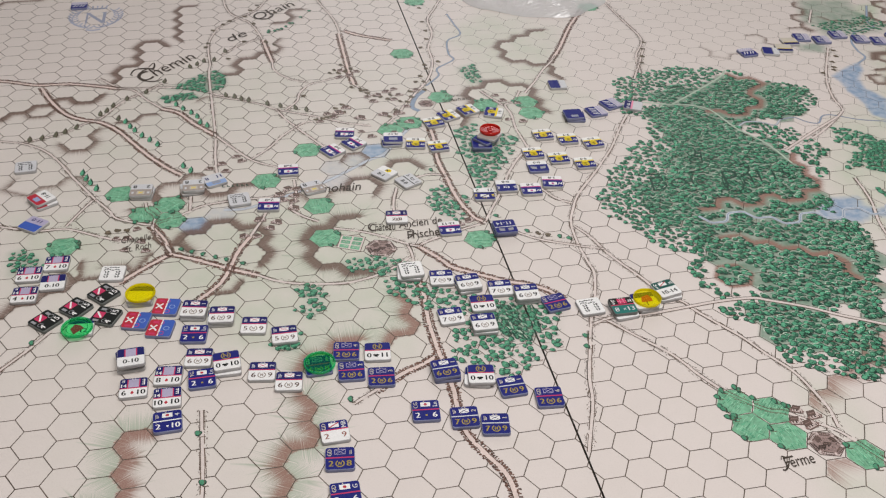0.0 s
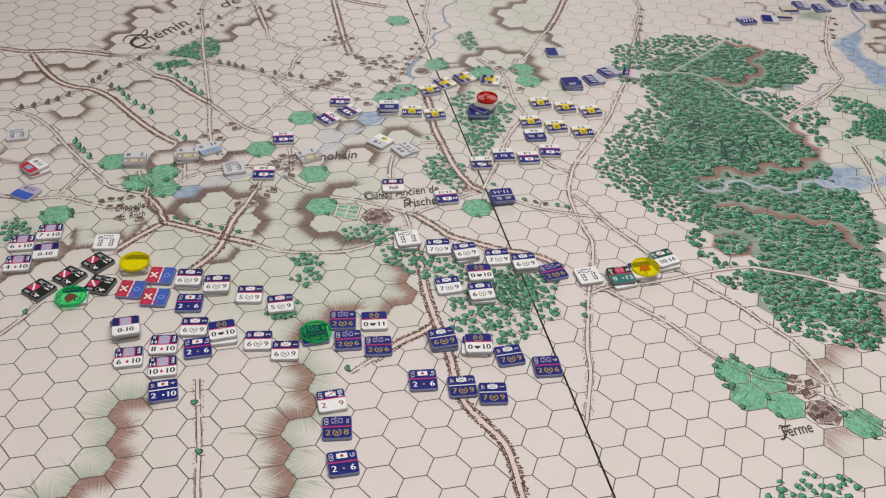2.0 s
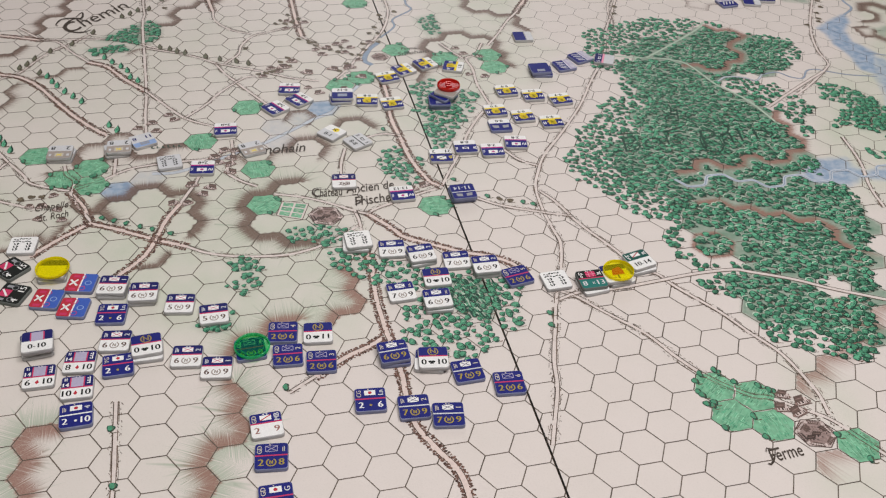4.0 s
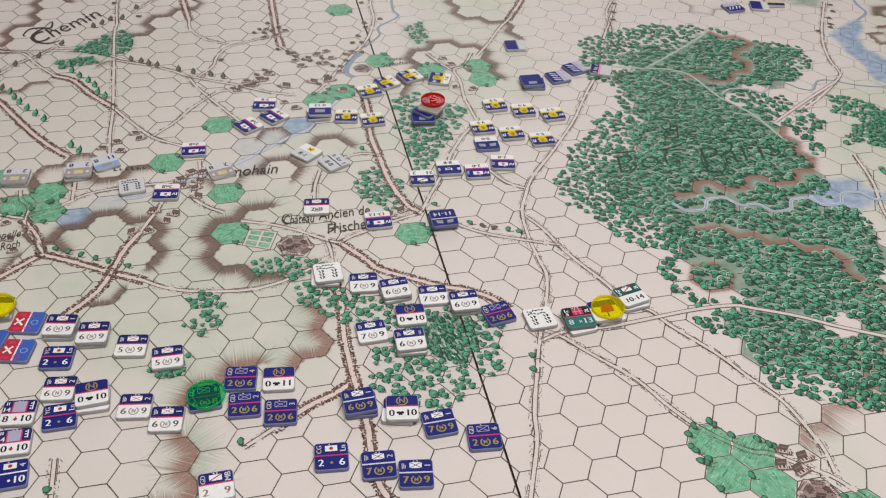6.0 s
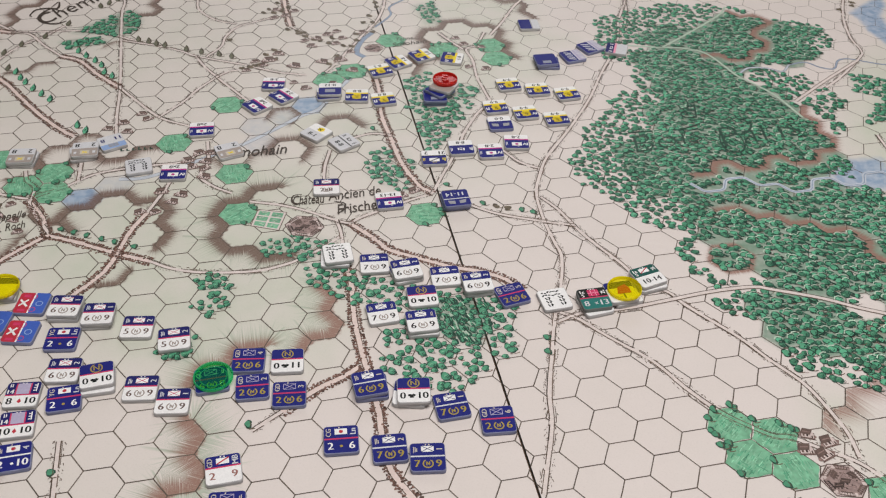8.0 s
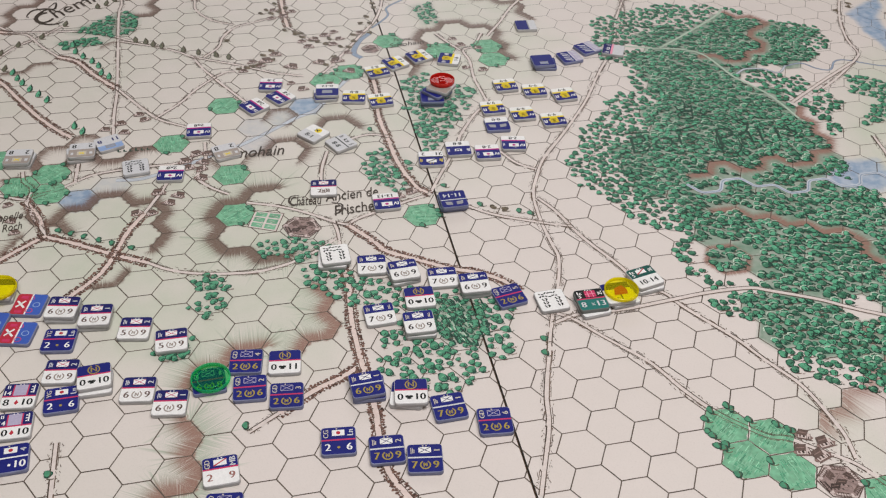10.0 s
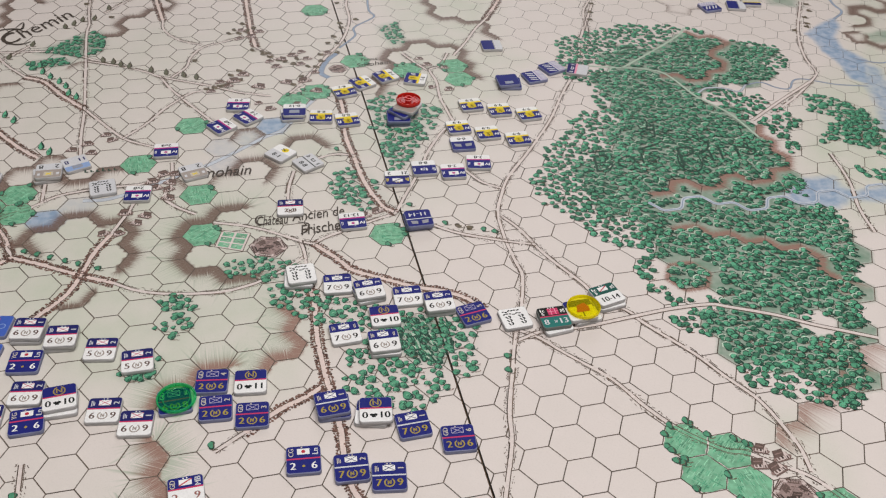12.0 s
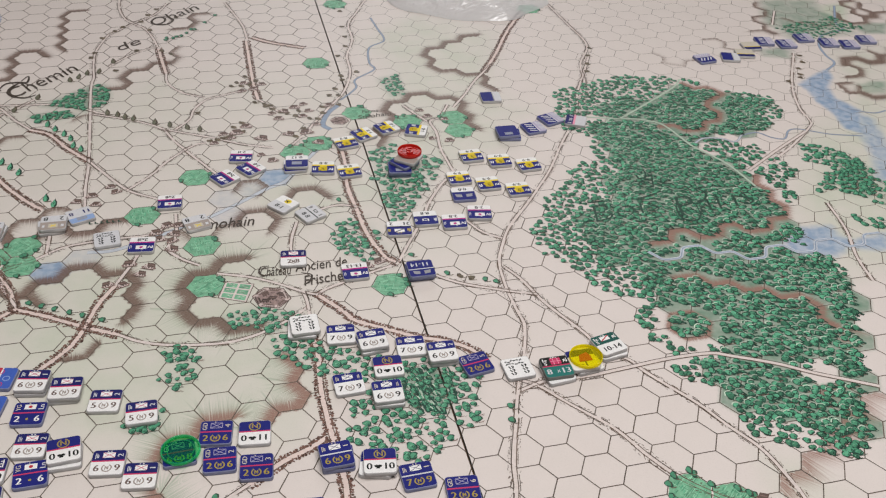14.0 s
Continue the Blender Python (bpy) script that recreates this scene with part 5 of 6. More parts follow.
def core_mesh(mat):
    """The die-cut card: rounded corners, pressed upper edge, slightly wider waist."""
    rings = [(HALF - .18, 1.1, 0.0), (HALF - .02, 1.25, .18), (HALF, 1.3, .9), (HALF - .02, 1.3, THICK - .35), (HALF - .06, 1.28, THICK - .08), (HALF - .2, 1.2, THICK)]
    v, f = [], []
    for half, r, z in rings:
        v += [(x * MM, y * MM, z * MM) for x, y in rounded(half, r)]
    n = len(rounded(1, .1))
    for k in range(len(rings) - 1):
        for j in range(n):
            f.append((k * n + j, k * n + (j + 1) % n, (k + 1) * n + (j + 1) % n, (k + 1) * n + j))
    f += [tuple(range(n - 1, -1, -1)), tuple(range((len(rings) - 1) * n, len(rings) * n))]
    me = mesh_of("core", v, f, mat)
    for p in me.polygons[:-2]:
        p.use_smooth = True
    return me


MESHES = {}


def flat(key, shapes, mat, level):
    """A flat printed shape, made once and shared."""
    key = (key, mat.name)
    if key not in MESHES:
        v, f = [], []
        for pts in shapes:
            f.append(tuple(range(len(v), len(v) + len(pts))))
            v += [(x * MM, y * MM, (THICK + level) * MM) for x, y in pts]
        MESHES[key] = mesh_of(key[0].split(":")[0], v, f, mat)
    return MESHES[key]


def rect(cx, cy, w, h):
    return [(cx - w / 2, cy - h / 2), (cx + w / 2, cy - h / 2), (cx + w / 2, cy + h / 2), (cx - w / 2, cy + h / 2)]


def line_shape(x0, y0, x1, y1, w):
    d = math.hypot(x1 - x0, y1 - y0)
    nx, ny = -(y1 - y0) / d * w / 2, (x1 - x0) / d * w / 2
    return [(x0 + nx, y0 + ny), (x0 - nx, y0 - ny), (x1 - nx, y1 - ny), (x1 + nx, y1 + ny)]


def ring_shapes(cx, cy, r, w, a0=0, a1=360, n=14):
    out = []
    for k in range(n):
        a, b = radians(a0 + (a1 - a0) * k / n), radians(a0 + (a1 - a0) * (k + 1) / n)
        out.append([(cx + r * math.cos(a), cy + r * math.sin(a)), (cx + r * math.cos(b), cy + r * math.sin(b)),
                    (cx + (r - w) * math.cos(b), cy + (r - w) * math.sin(b)), (cx + (r - w) * math.cos(a), cy + (r - w) * math.sin(a))])
    return out


def disc_shape(cx, cy, r, n=14, sy=1.0):
    return [(cx + r * math.cos(6.2832 * k / n), cy + r * sy * math.sin(6.2832 * k / n)) for k in range(n)]


def digits(words, size, mat, offset=0.07, shear=0.0):
    key = ("digits", words, size, mat.name)
    if key not in MESHES:
        # upright strokes are printed thicker than level ones: the outline is pushed out sideways only
        me = text_mesh(words, size, mat, shear, offset - 0.022 * size)
        v = [list(p.co) for p in me.vertices]
        f = [tuple(p.vertices) for p in me.polygons]
        sides = {(g[k], g[(k + 1) % len(g)]) for g in f for k in range(len(g))}
        push = np.zeros((len(v), 2))
        for i, j in sides:
            if (j, i) not in sides:
                d = np.array([v[j][1] - v[i][1], v[i][0] - v[j][0]])
                push[i] += d
                push[j] += d
        for p, n in zip(v, push):
            p[0] += n[0] / (math.hypot(*n) + 1e-12) * 0.036 * size * MM
        MESHES[key] = mesh_of("digits", v, f, mat)
    return MESHES[key]


P = PRINT
# upper colour, lower colour, stripe, number colour, edge card, symbol, centre mark, stripe height, words
LOOKS = {
    "line": ("navy", "white", "crimson", "sepia", CARD, "crossed", "wreath", 0.6, "navy-over-white infantry counter with red stripe on the map"),
    "guardinf": ("blue", "white", "", "soot", CARD, "crossed", "wreath", 0.9, "blue-over-white infantry counter with black numbers"),
    "guard": ("blue", "blue", "pale", "gold", CARD_BLUE, "crossed", "wreath", 0.3, "dark blue counter with pale stripe and gold numbers"),
    "guardgun": ("blue", "blue", "crimson", "gold", CARD_BLUE, "outline", "wreath", 0.3, "dark blue counter with red stripe and gold numbers"),
    "gun": ("blue", "blue", "crimson", "white", CARD_BLUE, "flag", "dot", 0.3, "dark blue artillery counter with red stripe, white numbers"),
    "horsegun": ("blue", "blue", "white", "white", CARD_BLUE, "flag", "dot", 0.3, "blue horse artillery counter with white stripe"),
    "eagle": ("blue", "white", "crimson", "black", CARD, "monogram", "bird", 0.6, "blue-and-white leader counter with a gold wreath"),
    "lancer": ("navy", "white", "crimson", "black", CARD, "lilac", "drop", -0.3, "navy-and-white cavalry counter with a lilac panel"),
    "general": ("navy", "white", "", "black", CARD, "redgrey", "", 0.3, "navy-and-white leader counter with a grey panel"),
    "engineer": ("blue", "white", "crimson", "umber", CARD, "slash", "", 0.9, "blue-and-white counter with a slashed box symbol"),
    "black": ("black", "black", "", "white", CARD_DARK, "redcross", "", 0.0, "black cavalry counter with red-and-white cross, lying askew"),
    "redblue": ("red", "bright", "white", "steel", CARD_BLUE, "whitecross", "ring", 0.0, "half red, half blue counter lying askew"),
    "marker": ("white", "white", "", "black", CARD, "script", "", 0.0, "white marker counter with black writing"),
    "markergrey": ("pale", "pale", "", "black", CARD, "script", "", 0.0, "pale grey marker counter with dark writing"),
    "chipbase": ("blue", "white", "", "black", CARD, "", "", 2.2, "blue-and-white counter under a plastic chip"),
    "green": ("black", "teal", "crimson", "pale", CARD_DARK, "redblock", "cross", 0.5, "dark green counter with a red block symbol"),
    "greenwhite": ("green", "white", "", "black", CARD, "slash", "", 0.4, "green-over-white cavalry counter on a stack"),
    "enemyline": ("blue", "white", "magenta", "black", CARD, "dotflag", "", -1.7, "navy counter with magenta stripe, numbers turned away"),
    "enemycorps": ("blue", "white", "yellow", "black", CARD, "yellow", "", -1.8, "blue counter with yellow badge, numbers turned away"),
    "enemyblue": ("blue", "blue", "", "pale", CARD_BLUE, "greybox", "", 0.0, "plain dark blue counter with a grey panel"),
    "enemygun": ("blue", "white", "", "black", CARD, "greybox", "", -1.4, "blue-and-white gun counter on a stack"),
    "enemypair": ("blue", "blue", "pale", "pale", CARD_BLUE, "windows", "", 0.6, "blue counter with two grey panels on a stack"),
    "enemysplit": ("blue", "white", "", "black", CARD_BLUE, "windows", "", -1.6, "blue-and-white counter with two grey panels on a stack"),
    "enemywhite": ("blue", "white", "", "black", CARD, "marks", "", -1.6, "blue counter with white marks, numbers turned away"),
    "enemyblack": ("blue", "white", "black", "black", CARD, "yellowbox", "", -1.2, "blue counter with yellow and black badge on the seam"),
    "enemyhalf": ("blue", "pale", "grey", "black", CARD, "", "", -1.4, "half blue, half white counter on the open map"),
    "enemyhatch": ("blue", "lilac", "pale", "pale", CARD_BLUE, "hatch", "", -1.4, "dark blue counter with white hatching"),
    "enemypink": ("navy", "pale", "pink", "black", CARD, "marks", "", 0.8, "navy counter with a pink band at the wood's edge"),
    "enemypale": ("navy", "tan", "yellow", "black", CARD, "", "", 2.0, "dark counter with pale yellow band"),
    "enemyred": ("red", "white", "", "black", CARD, "bluebox", "", 0.2, "red-and-white counter on a leaning stack"),
    "enemyblue2": ("bright", "lilac", "", "navy", CARD, "", "", -0.2, "bright blue counter with lilac edge"),
    "enemygrey": ("taupe", "pale", "", "black", CARD, "goldbox", "", -0.6, "grey counter with a golden badge on a stack"),
    "enemylight": ("steel", "pale", "", "navy", CARD, "greybox", "", 1.6, "light blue counter lying askew on another"),
    "scout": ("white", "pale", "", "black", CARD, "yellowspot", "", 0.5, "pale grey scout counter with a yellow spot"),
    "scoutblack": ("pale", "pale", "black", "black", CARD, "marks", "", 0.5, "pale grey counter with a black bar"),
}
CORES = {m.name: core_mesh(m) for m in (CARD, CARD_BLUE, CARD_DARK)}
FACE = rounded(HALF - .24, 1.18)


def symbol(kind, root):
    def add(name, shapes, mat, level=0.05, label=""):
        ob = part(name, flat(name + ":%s%d%s" % (kind, root["coded"], root["look"]), shapes, P[mat], level), root, label, kind="stuff" if len(shapes) > 1 else "")
        if root["look"].startswith("enemy") and LOOKS[root["look"]][7] < -.9:
            ob.matrix_local = Matrix.Translation((0, -1.6 * MM, 0)) @ Matrix.Diagonal((1.12, 1.12, 1, 1))

    box = rect(0, 3.5, 4.4, 2.6)
    frame_lines = [line_shape(-2.2, 2.2, 2.2, 2.2, .22), line_shape(-2.2, 4.8, 2.2, 4.8, .22), line_shape(-2.2, 2.2, -2.2, 4.8, .22), line_shape(2.2, 2.2, 2.2, 4.8, .22)]
    cross = [line_shape(-2.2, 2.2, 2.2, 4.8, .24), line_shape(-2.2, 4.8, 2.2, 2.2, .24)]
    codes = [rect(-4.8, 3.2, .3, 2.6), rect(-4.25, 3.3, .3, 2.2), rect(-3.75, 3.0, .3, 1.6)]
    if not root["coded"]:
        codes += [rect(4.7, 3.2, .3, 2.4), rect(4.15, 3.0, .3, 2.0)]
    pips = [disc_shape(-.6, 5.35, .3, 8), disc_shape(.6, 5.35, .3, 8)]
    if root["look"] in ("guardgun", "engineer", "gun"):
        codes = codes[3:]
    if kind in ("dotflag", "yellow"):
        part("corps_letters", digits("IV", 3.0, P["white"]), root, place=pose(-4.3 * MM, 2.2 * MM, (THICK + .07) * MM))
        codes = codes[3:]
    if kind == "crossed":
        add("unit_box", [box], "white")
        add("unit_cross", cross, "crimson" if root["look"] == "line" else "navy", 0.07)
        add("unit_code", codes + pips, "pale" if root["look"] == "line" else "tan")
    elif kind == "outline":
        add("unit_box", frame_lines + cross, "lilac")
        add("unit_code", codes + pips[:1], "tan")
    elif kind in ("flag", "dotflag"):
        add("unit_box", [box], "white")
        add("unit_dot", [disc_shape(0, 3.5, .75)], "red" if kind == "flag" else "magenta", 0.07)
        add("unit_code", codes + pips[:1], "tan" if kind == "flag" else "pale")
    elif kind == "monogram":
        add("wreath", ring_shapes(0, 3.2, 2.3, .45, 110, 430), "gold", 0.05, "gold wreath")
        part("monogram", digits("N", 3.2, P["gold"]), root, "gold letter in the wreath", pose(0, 3.2 * MM, (THICK + .06) * MM))
    elif kind in ("lilac", "redgrey"):
        add("panel_edge", [rect(0, 2.7, 5.6, 5.2)], "crimson", 0.04)
        add("panel", [rect(0, 2.7, 4.6, 5.2)], "lilac")
        if kind == "lilac":
            add("unit_code", [rect(-4.8, 4.4, .35, 1.5), rect(-4.1, 4.4, .35, 1.5), rect(4.7, 3.1, .45, 3.8), rect(4.0, 4.2, .7, .5), rect(4.0, 2.9, .7, .5), rect(4.0, 1.6, .7, .5)] + pips, "white")
    elif kind in ("slash", "yellowbox"):
        add("unit_box", [box], "white")
        add("unit_slash", [line_shape(-2.2, 2.2, 2.2, 4.8, .5)], "red" if kind == "slash" else "black", 0.07)
        add("unit_code", (pips if root["look"] == "greenwhite" else codes + pips), "white" if kind == "slash" else "yellow")
    elif kind in ("redcross", "whitecross"):
        add("unit_box", [rect(-.4, 3.0, 4.6, 4.6)] if kind == "redcross" else [rect(0, 3.2, .1, .1)], "crimson")
        add("unit_cross", [line_shape(-2.2, 1.4, 1.6, 5.0, .9)] + ([line_shape(-2, 4.8, 1.8, 1.8, .8)] if kind == "whitecross" else []), "white", 0.07)
        add("unit_code", [rect(-4.5, 3, 1.4, 3), rect(4, 3, 1.6, 2.6)] + ring_shapes(3.6, .4, 1.5, .3) + ring_shapes(-3.8, -1.2, 1.4, .3), "grey" if kind == "redcross" else "crimson")
    elif kind == "script":
        rows = []
        rr = random.Random(3)
        for y, n in ((4.3, 6), (2.5, 6)):
            x = -4.6
            for _ in range(n):
                w = rr.uniform(.7, 1.3)
                rows.append(line_shape(x, y + rr.uniform(-.4, .4), x + w, y + rr.uniform(-.6, .7), .62))
                x += w + rr.uniform(.15, .35)
        for x in (-2.8, 2.8):
            for y in (.6, -1.4, -3.4):
                rows += [line_shape(x - 1.0, y + .7, x - .4, y - .7, .6), line_shape(x + .1, y + .7, x + 1.0, y + .4, .6), line_shape(x + 1.0, y + .4, x + .3, y - .7, .6)]
        add("handwriting", rows, "black", 0.05, "dark handwriting too small to read")
    elif kind == "redblock":
        add("unit_block", [rect(.4, 3.2, 4.6, 3.8)], "crimson")
        add("unit_lines", [rect(.4, 3.2, 4.6, .3), rect(-.5, 3.2, .3, 3.8), rect(1.4, 3.2, .3, 3.8)], "pink", 0.07)
        add("pips", [disc_shape(u, 5.45, .3, 8) for u in (-1.1, 0, 1.1)], "white", 0.07)
    elif kind == "yellow":
        add("badge", [disc_shape(0, 3.1, 2.1, 10), rect(0, 4.1, 4.0, 1.4), rect(.2, 2.3, 4.4, 1.2), rect(-.1, .9, 3.4, 2.2)], "yellow", 0.05, "yellow badge")
        add("badge_mark", [rect(0, 3.3, 1.2, .35), rect(.2, 2.6, .9, .3), rect(-.3, 4.1, .6, .3)], "black", 0.07)
        add("unit_code", [rect(4.6, 3.4, .5, 2.2), rect(3.6, 3.2, .5, 2.0), rect(4.1, 4.2, 1.2, .4)], "white")
    elif kind == "greybox":
        add("panel", [rect(0, 3.2, 4.8, 2.8)], "grey")
        add("panel_lines", [rect(0, 3.7, 4.2, .25), rect(0, 2.8, 4.2, .25)], "steel", 0.07)
    elif kind == "windows":
        add("panel", [[(-4.2, 1.8), (-1, 2.3), (-1, 4.6), (-3.8, 4.2)], [(1, 2.3), (4.2, 1.8), (3.8, 4.2), (1, 4.6)]], "grey")
    elif kind == "marks":
        add("unit_code", codes + [rect(-1, 3.2, .7, 1.8), rect(.3, 3.6, 1, .5), rect(1.4, 3, .6, 1.6), rect(.2, 2.3, 1.4, .4)], "white" if root["look"] != "scoutblack" else "black")
    elif kind == "hatch":
        add("hatching", [line_shape(x, -4.4, x + 1.4, -1.2, .6) for x in (-4.5, -3.1, -1.6, .0, 1.6, 3.0)] + [line_shape(x, 1.2, x + 1.8, 4.8, .8) for x in (-4.2, -2.2, .2, 2.2)], "pale")
    elif kind in ("bluebox", "goldbox", "yellowspot"):
        tone = {"bluebox": "steel", "goldbox": "tan", "yellowspot": "yellow"}[kind]
        add("badge", [rect(-.1, 2.9, 4.4, 3.2) if kind != "yellowspot" else disc_shape(.6, 3.0, 1.9, 9)], tone)
        mark = {"bluebox": "lilac", "goldbox": "yellow", "yellowspot": "black"}[kind]
        add("badge_mark", [line_shape(-1.4, 2.0, 1.2, 3.8, .5), line_shape(-1.4, 3.8, 1.2, 2.0, .5)], mark, 0.07)
        if kind == "goldbox":
            add("unit_code", [rect(-4.4, 3, 1.4, 2), rect(4.4, 3, 1.2, 2)], "pale")


def counter(look_name, words, m, top=True):
    """One counter: card core, printed upper and lower fields, stripe, unit symbol, numbers and side codes."""
    words, *side = words.split("/")
    up, low, stripe, tone, card, sym, mark, y, label = LOOKS[look_name]
    root = tagged(new("game_counter"), label if top else label.split(" counter")[0] + " counter beneath others in a stack", "game counter", group="game counters")
    root["look"], root["coded"] = look_name, len(side)
    root.matrix_world = m @ Matrix.Diagonal((SHRINK, SHRINK, 1, 1))
    part("core", CORES[card.name], root, "layered grey card edge")
    part("upper_field", flat("upper_field:%s" % y, [cut(FACE, y, 1)], P[up], 0.02), root)
    part("lower_field", flat("lower_field:%s" % y, [cut(FACE, y, -1)], P[low], 0.02), root)
    if not top:
        return root
    if stripe:
        wide = 1.3 if look_name in ("enemycorps", "enemypink") else 0.95 if look_name == "enemyline" else 0.62
        part("stripe", flat("stripe:%s%s" % (y, wide), [cut(cut(FACE, y - wide / 2, 1), y + wide / 2, -1)], P[stripe], 0.04), root)
    if sym:
        symbol(sym, root)
    if look_name in ("guardgun", "engineer", "gun"):
        corps = "GD" if look_name != "gun" or m.translation.y < -0.12 else "YG" if m.translation.x < 0 else "CG"
        part("corps_letters", digits(corps, 2.6, P["tan"], 0.05), root, place=pose(-4.3 * MM, 3.2 * MM, (THICK + .06) * MM, 0, 0, 90))
    if side:
        part("unit_number", digits(side[0], 3.0, P["tan" if tone == "gold" else "pale"], 0.06), root, place=pose(4.3 * MM, 3.3 * MM, (THICK + .06) * MM, 0, 0, 90))
    if look_name in ("green", "greenwhite"):
        for letters, x, v, turn in (("1c", -4.3, 4.0, 0), ("5", -4.3, 1.9, 0), ("2L", 4.5, 3.2, 90)):
            part("side_letters", digits(letters, 2.5, P["white"]), root, place=pose(x * MM, v * MM, (THICK + .08) * MM, 0, 0, turn))
    if look_name == "lancer":
        part("corps_number", digits("14", 2.9, P["white"]), root, place=pose(-4.5 * MM, 1.3 * MM, (THICK + .08) * MM))
    if words and sym != "script":
        ny = (y - HALF) / 2 - 0.1
        if look_name in ("chipbase",):
            ny = -3.0
        pair = words.split(" ")
        size = (4.4 if max(len(w) for w in pair) < 3 else 3.9) * (0.85 if y < -.9 else 1)
        z = (THICK + .06) * MM
        if len(pair) == 2:
            for w, x in zip(pair, (-3.75, 3.75) if len(pair[1]) < 2 else (-4.0, 3.2)):
                part("number", digits(w, size, P[tone]), root, place=pose(x * MM, ny * MM, z))
        else:
            part("number", digits(words, size, P[tone]), root, place=pose(0, ny * MM, z))
        if mark == "wreath":
            part("wreath", flat("wreath:%s" % y, ring_shapes(0, ny + .1, 1.95, .5, 120, 420) + [line_shape(-.5, ny - .7, -.5, ny + 1, .4), line_shape(-.5, ny + 1, .5, ny - .6, .4), line_shape(.5, ny - .6, .5, ny + 1, .4)],
                                P["gold" if tone == "gold" else "laurel"], 0.05), root)
        elif mark == "bird":
            part("eagle_mark", flat("bird:%s" % y, [[(-2.3, ny + .5), (-1.4, ny + .9), (-.8, ny + .6), (-.2, ny + .9), (.7, ny + .5), (.4, ny - .3), (-.2, ny - .4), (0, ny - 1), (-1.6, ny - 1), (-1.4, ny - .4), (-2.0, ny - .3)]], P["black"], 0.05), root)
        elif mark == "drop":
            part("red_mark", flat("drop:%s" % y, [[(-.4, ny + 1.3), (-1.2, ny - .2), (-.4, ny - 1.1), (.4, ny - .2)]], P["red"], 0.05), root)
        elif mark == "dot":
            part("centre_dot", flat("dot:%s" % y, [disc_shape(0, ny, .55, 9)], P["white" if look_name == "horsegun" else "gold"], 0.05), root)
        elif mark == "cross":
            part("cross_mark", flat("crossmark:%s" % y, [line_shape(-.6, ny - .7, .6, ny + .7, .3), line_shape(-.6, ny + .7, .6, ny - .7, .3)], P["pale"], 0.05), root)
    if mark == "ring":
        part("ring_mark", flat("ringmark", ring_shapes(-.2, -3, 1.5, .35), P["steel"], 0.05), root)
    return root


pile = random.Random(11)


def counter_stack(look_name, words, x, y, heading, count):
    """A counter at its place on the map, on top of the others of its stack."""
    for k in range(count - 1):
        counter(look_name, "", pose((x + pile.uniform(-1.4, 1.4)) * MM, (y + pile.uniform(-1.4, 1.0)) * MM, (0.001 + k * (THICK + .03)) * MM, 0, 0, heading + pile.uniform(-8, 8)), False)
    counter(look_name, words, pose(x * MM, y * MM, (0.001 + (count - 1) * (THICK + .03)) * MM, 0, 0, heading))


counter_stack("marker", "16 8", -127.9, -37.7, 22, 1)
counter_stack("lancer", "7 10", -157.2, -39.9, 26, 1)
counter_stack("lancer", "6 10", -164.3, -51.8, 26, 1)
counter_stack("general", "0-10", -150.1, -53.3, 28, 1)
counter_stack("lancer", "4 10", -156.7, -65.6, 26, 1)
counter_stack("black", "4 15", -136.4, -78.2, 74, 1)
counter_stack("black", "4 15", -129.1, -65.7, 77, 1)
counter_stack("black", "4 15", -123.0, -52.6, 72, 1)
counter_stack("black", "4 15", -113.1, -66.2, 94, 1)
counter_stack("chipbase", "0-12", -119.2, -76.8, 26, 1)
counter_stack("chipbase", "", -105.4, -49.2, 20, 2)
counter_stack("redblue", "", -90.9, -51.3, 106, 1)
counter_stack("redblue", "", -98.4, -64.4, 104, 1)
counter_stack("redblue", "", -85.6, -65.6, 106, 1)
counter_stack("line", "6 9/1", -77.1, -50.0, 18, 2)
counter_stack("line", "6 9/1", -63.3, -49.7, 22, 2)
counter_stack("line", "5 9/2", -47.3, -49.7, 20, 1)
counter_stack("line", "5 9/2", -31.7, -50.9, 29, 1)
counter_stack("gun", "2 6/Ln", -69.6, -63.9, 21, 1)
counter_stack("line", "6 9/2", -60.0, -77.1, 21, 1)
counter_stack("eagle", "0 10", -46.7, -76.7, 33, 2)
counter_stack("gun", "2 6/Ln", -52.3, -88.3, 30, 1)
counter_stack("line", "6 9/2", -30.4, -75.9, 21, 1)
counter_stack("line", "6 9/1", -17.1, -77.7, 21, 1)
counter_stack("general", "0-10", -84.9, -89.8, 32, 3)
counter_stack("lancer", "8 10", -66.5, -91.4, 23, 1)
counter_stack("lancer", "6 10", -76.2, -102.8, 28, 1)
counter_stack("lancer", "10 10", -60.2, -103.1, 28, 1)
counter_stack("horsegun", "2 10/4", -53.1, -115.1, 31, 1)
counter_stack("guardgun", "6 8", -9.5, -64.6, 32, 1)
counter_stack("guardgun", "2 6/4", -1.6, -51.9, 21, 1)
counter_stack("guardgun", "2 6/2", 5.3, -63.0, 25, 1)
counter_stack("eagle", "0 11", 11.5, -47.8, 23, 1)
counter_stack("guardgun", "2 6/3", 18.7, -62.1, 23, 1)
counter_stack("gun", "2 6/Ln", 43.0, -75.0, 24, 1)
counter_stack("guard", "6 9/1", 43.4, -50.0, 32, 2)
counter_stack("guard", "7 9/2", 59.2, -73.2, 25, 1)
counter_stack("guard", "7 9/1", 72.1, -72.8, 21, 1)
counter_stack("eagle", "0 10", 58.9, -48.3, 21, 2)
counter_stack("guard", "7 9/1", 72.8, -49.1, 31, 1)
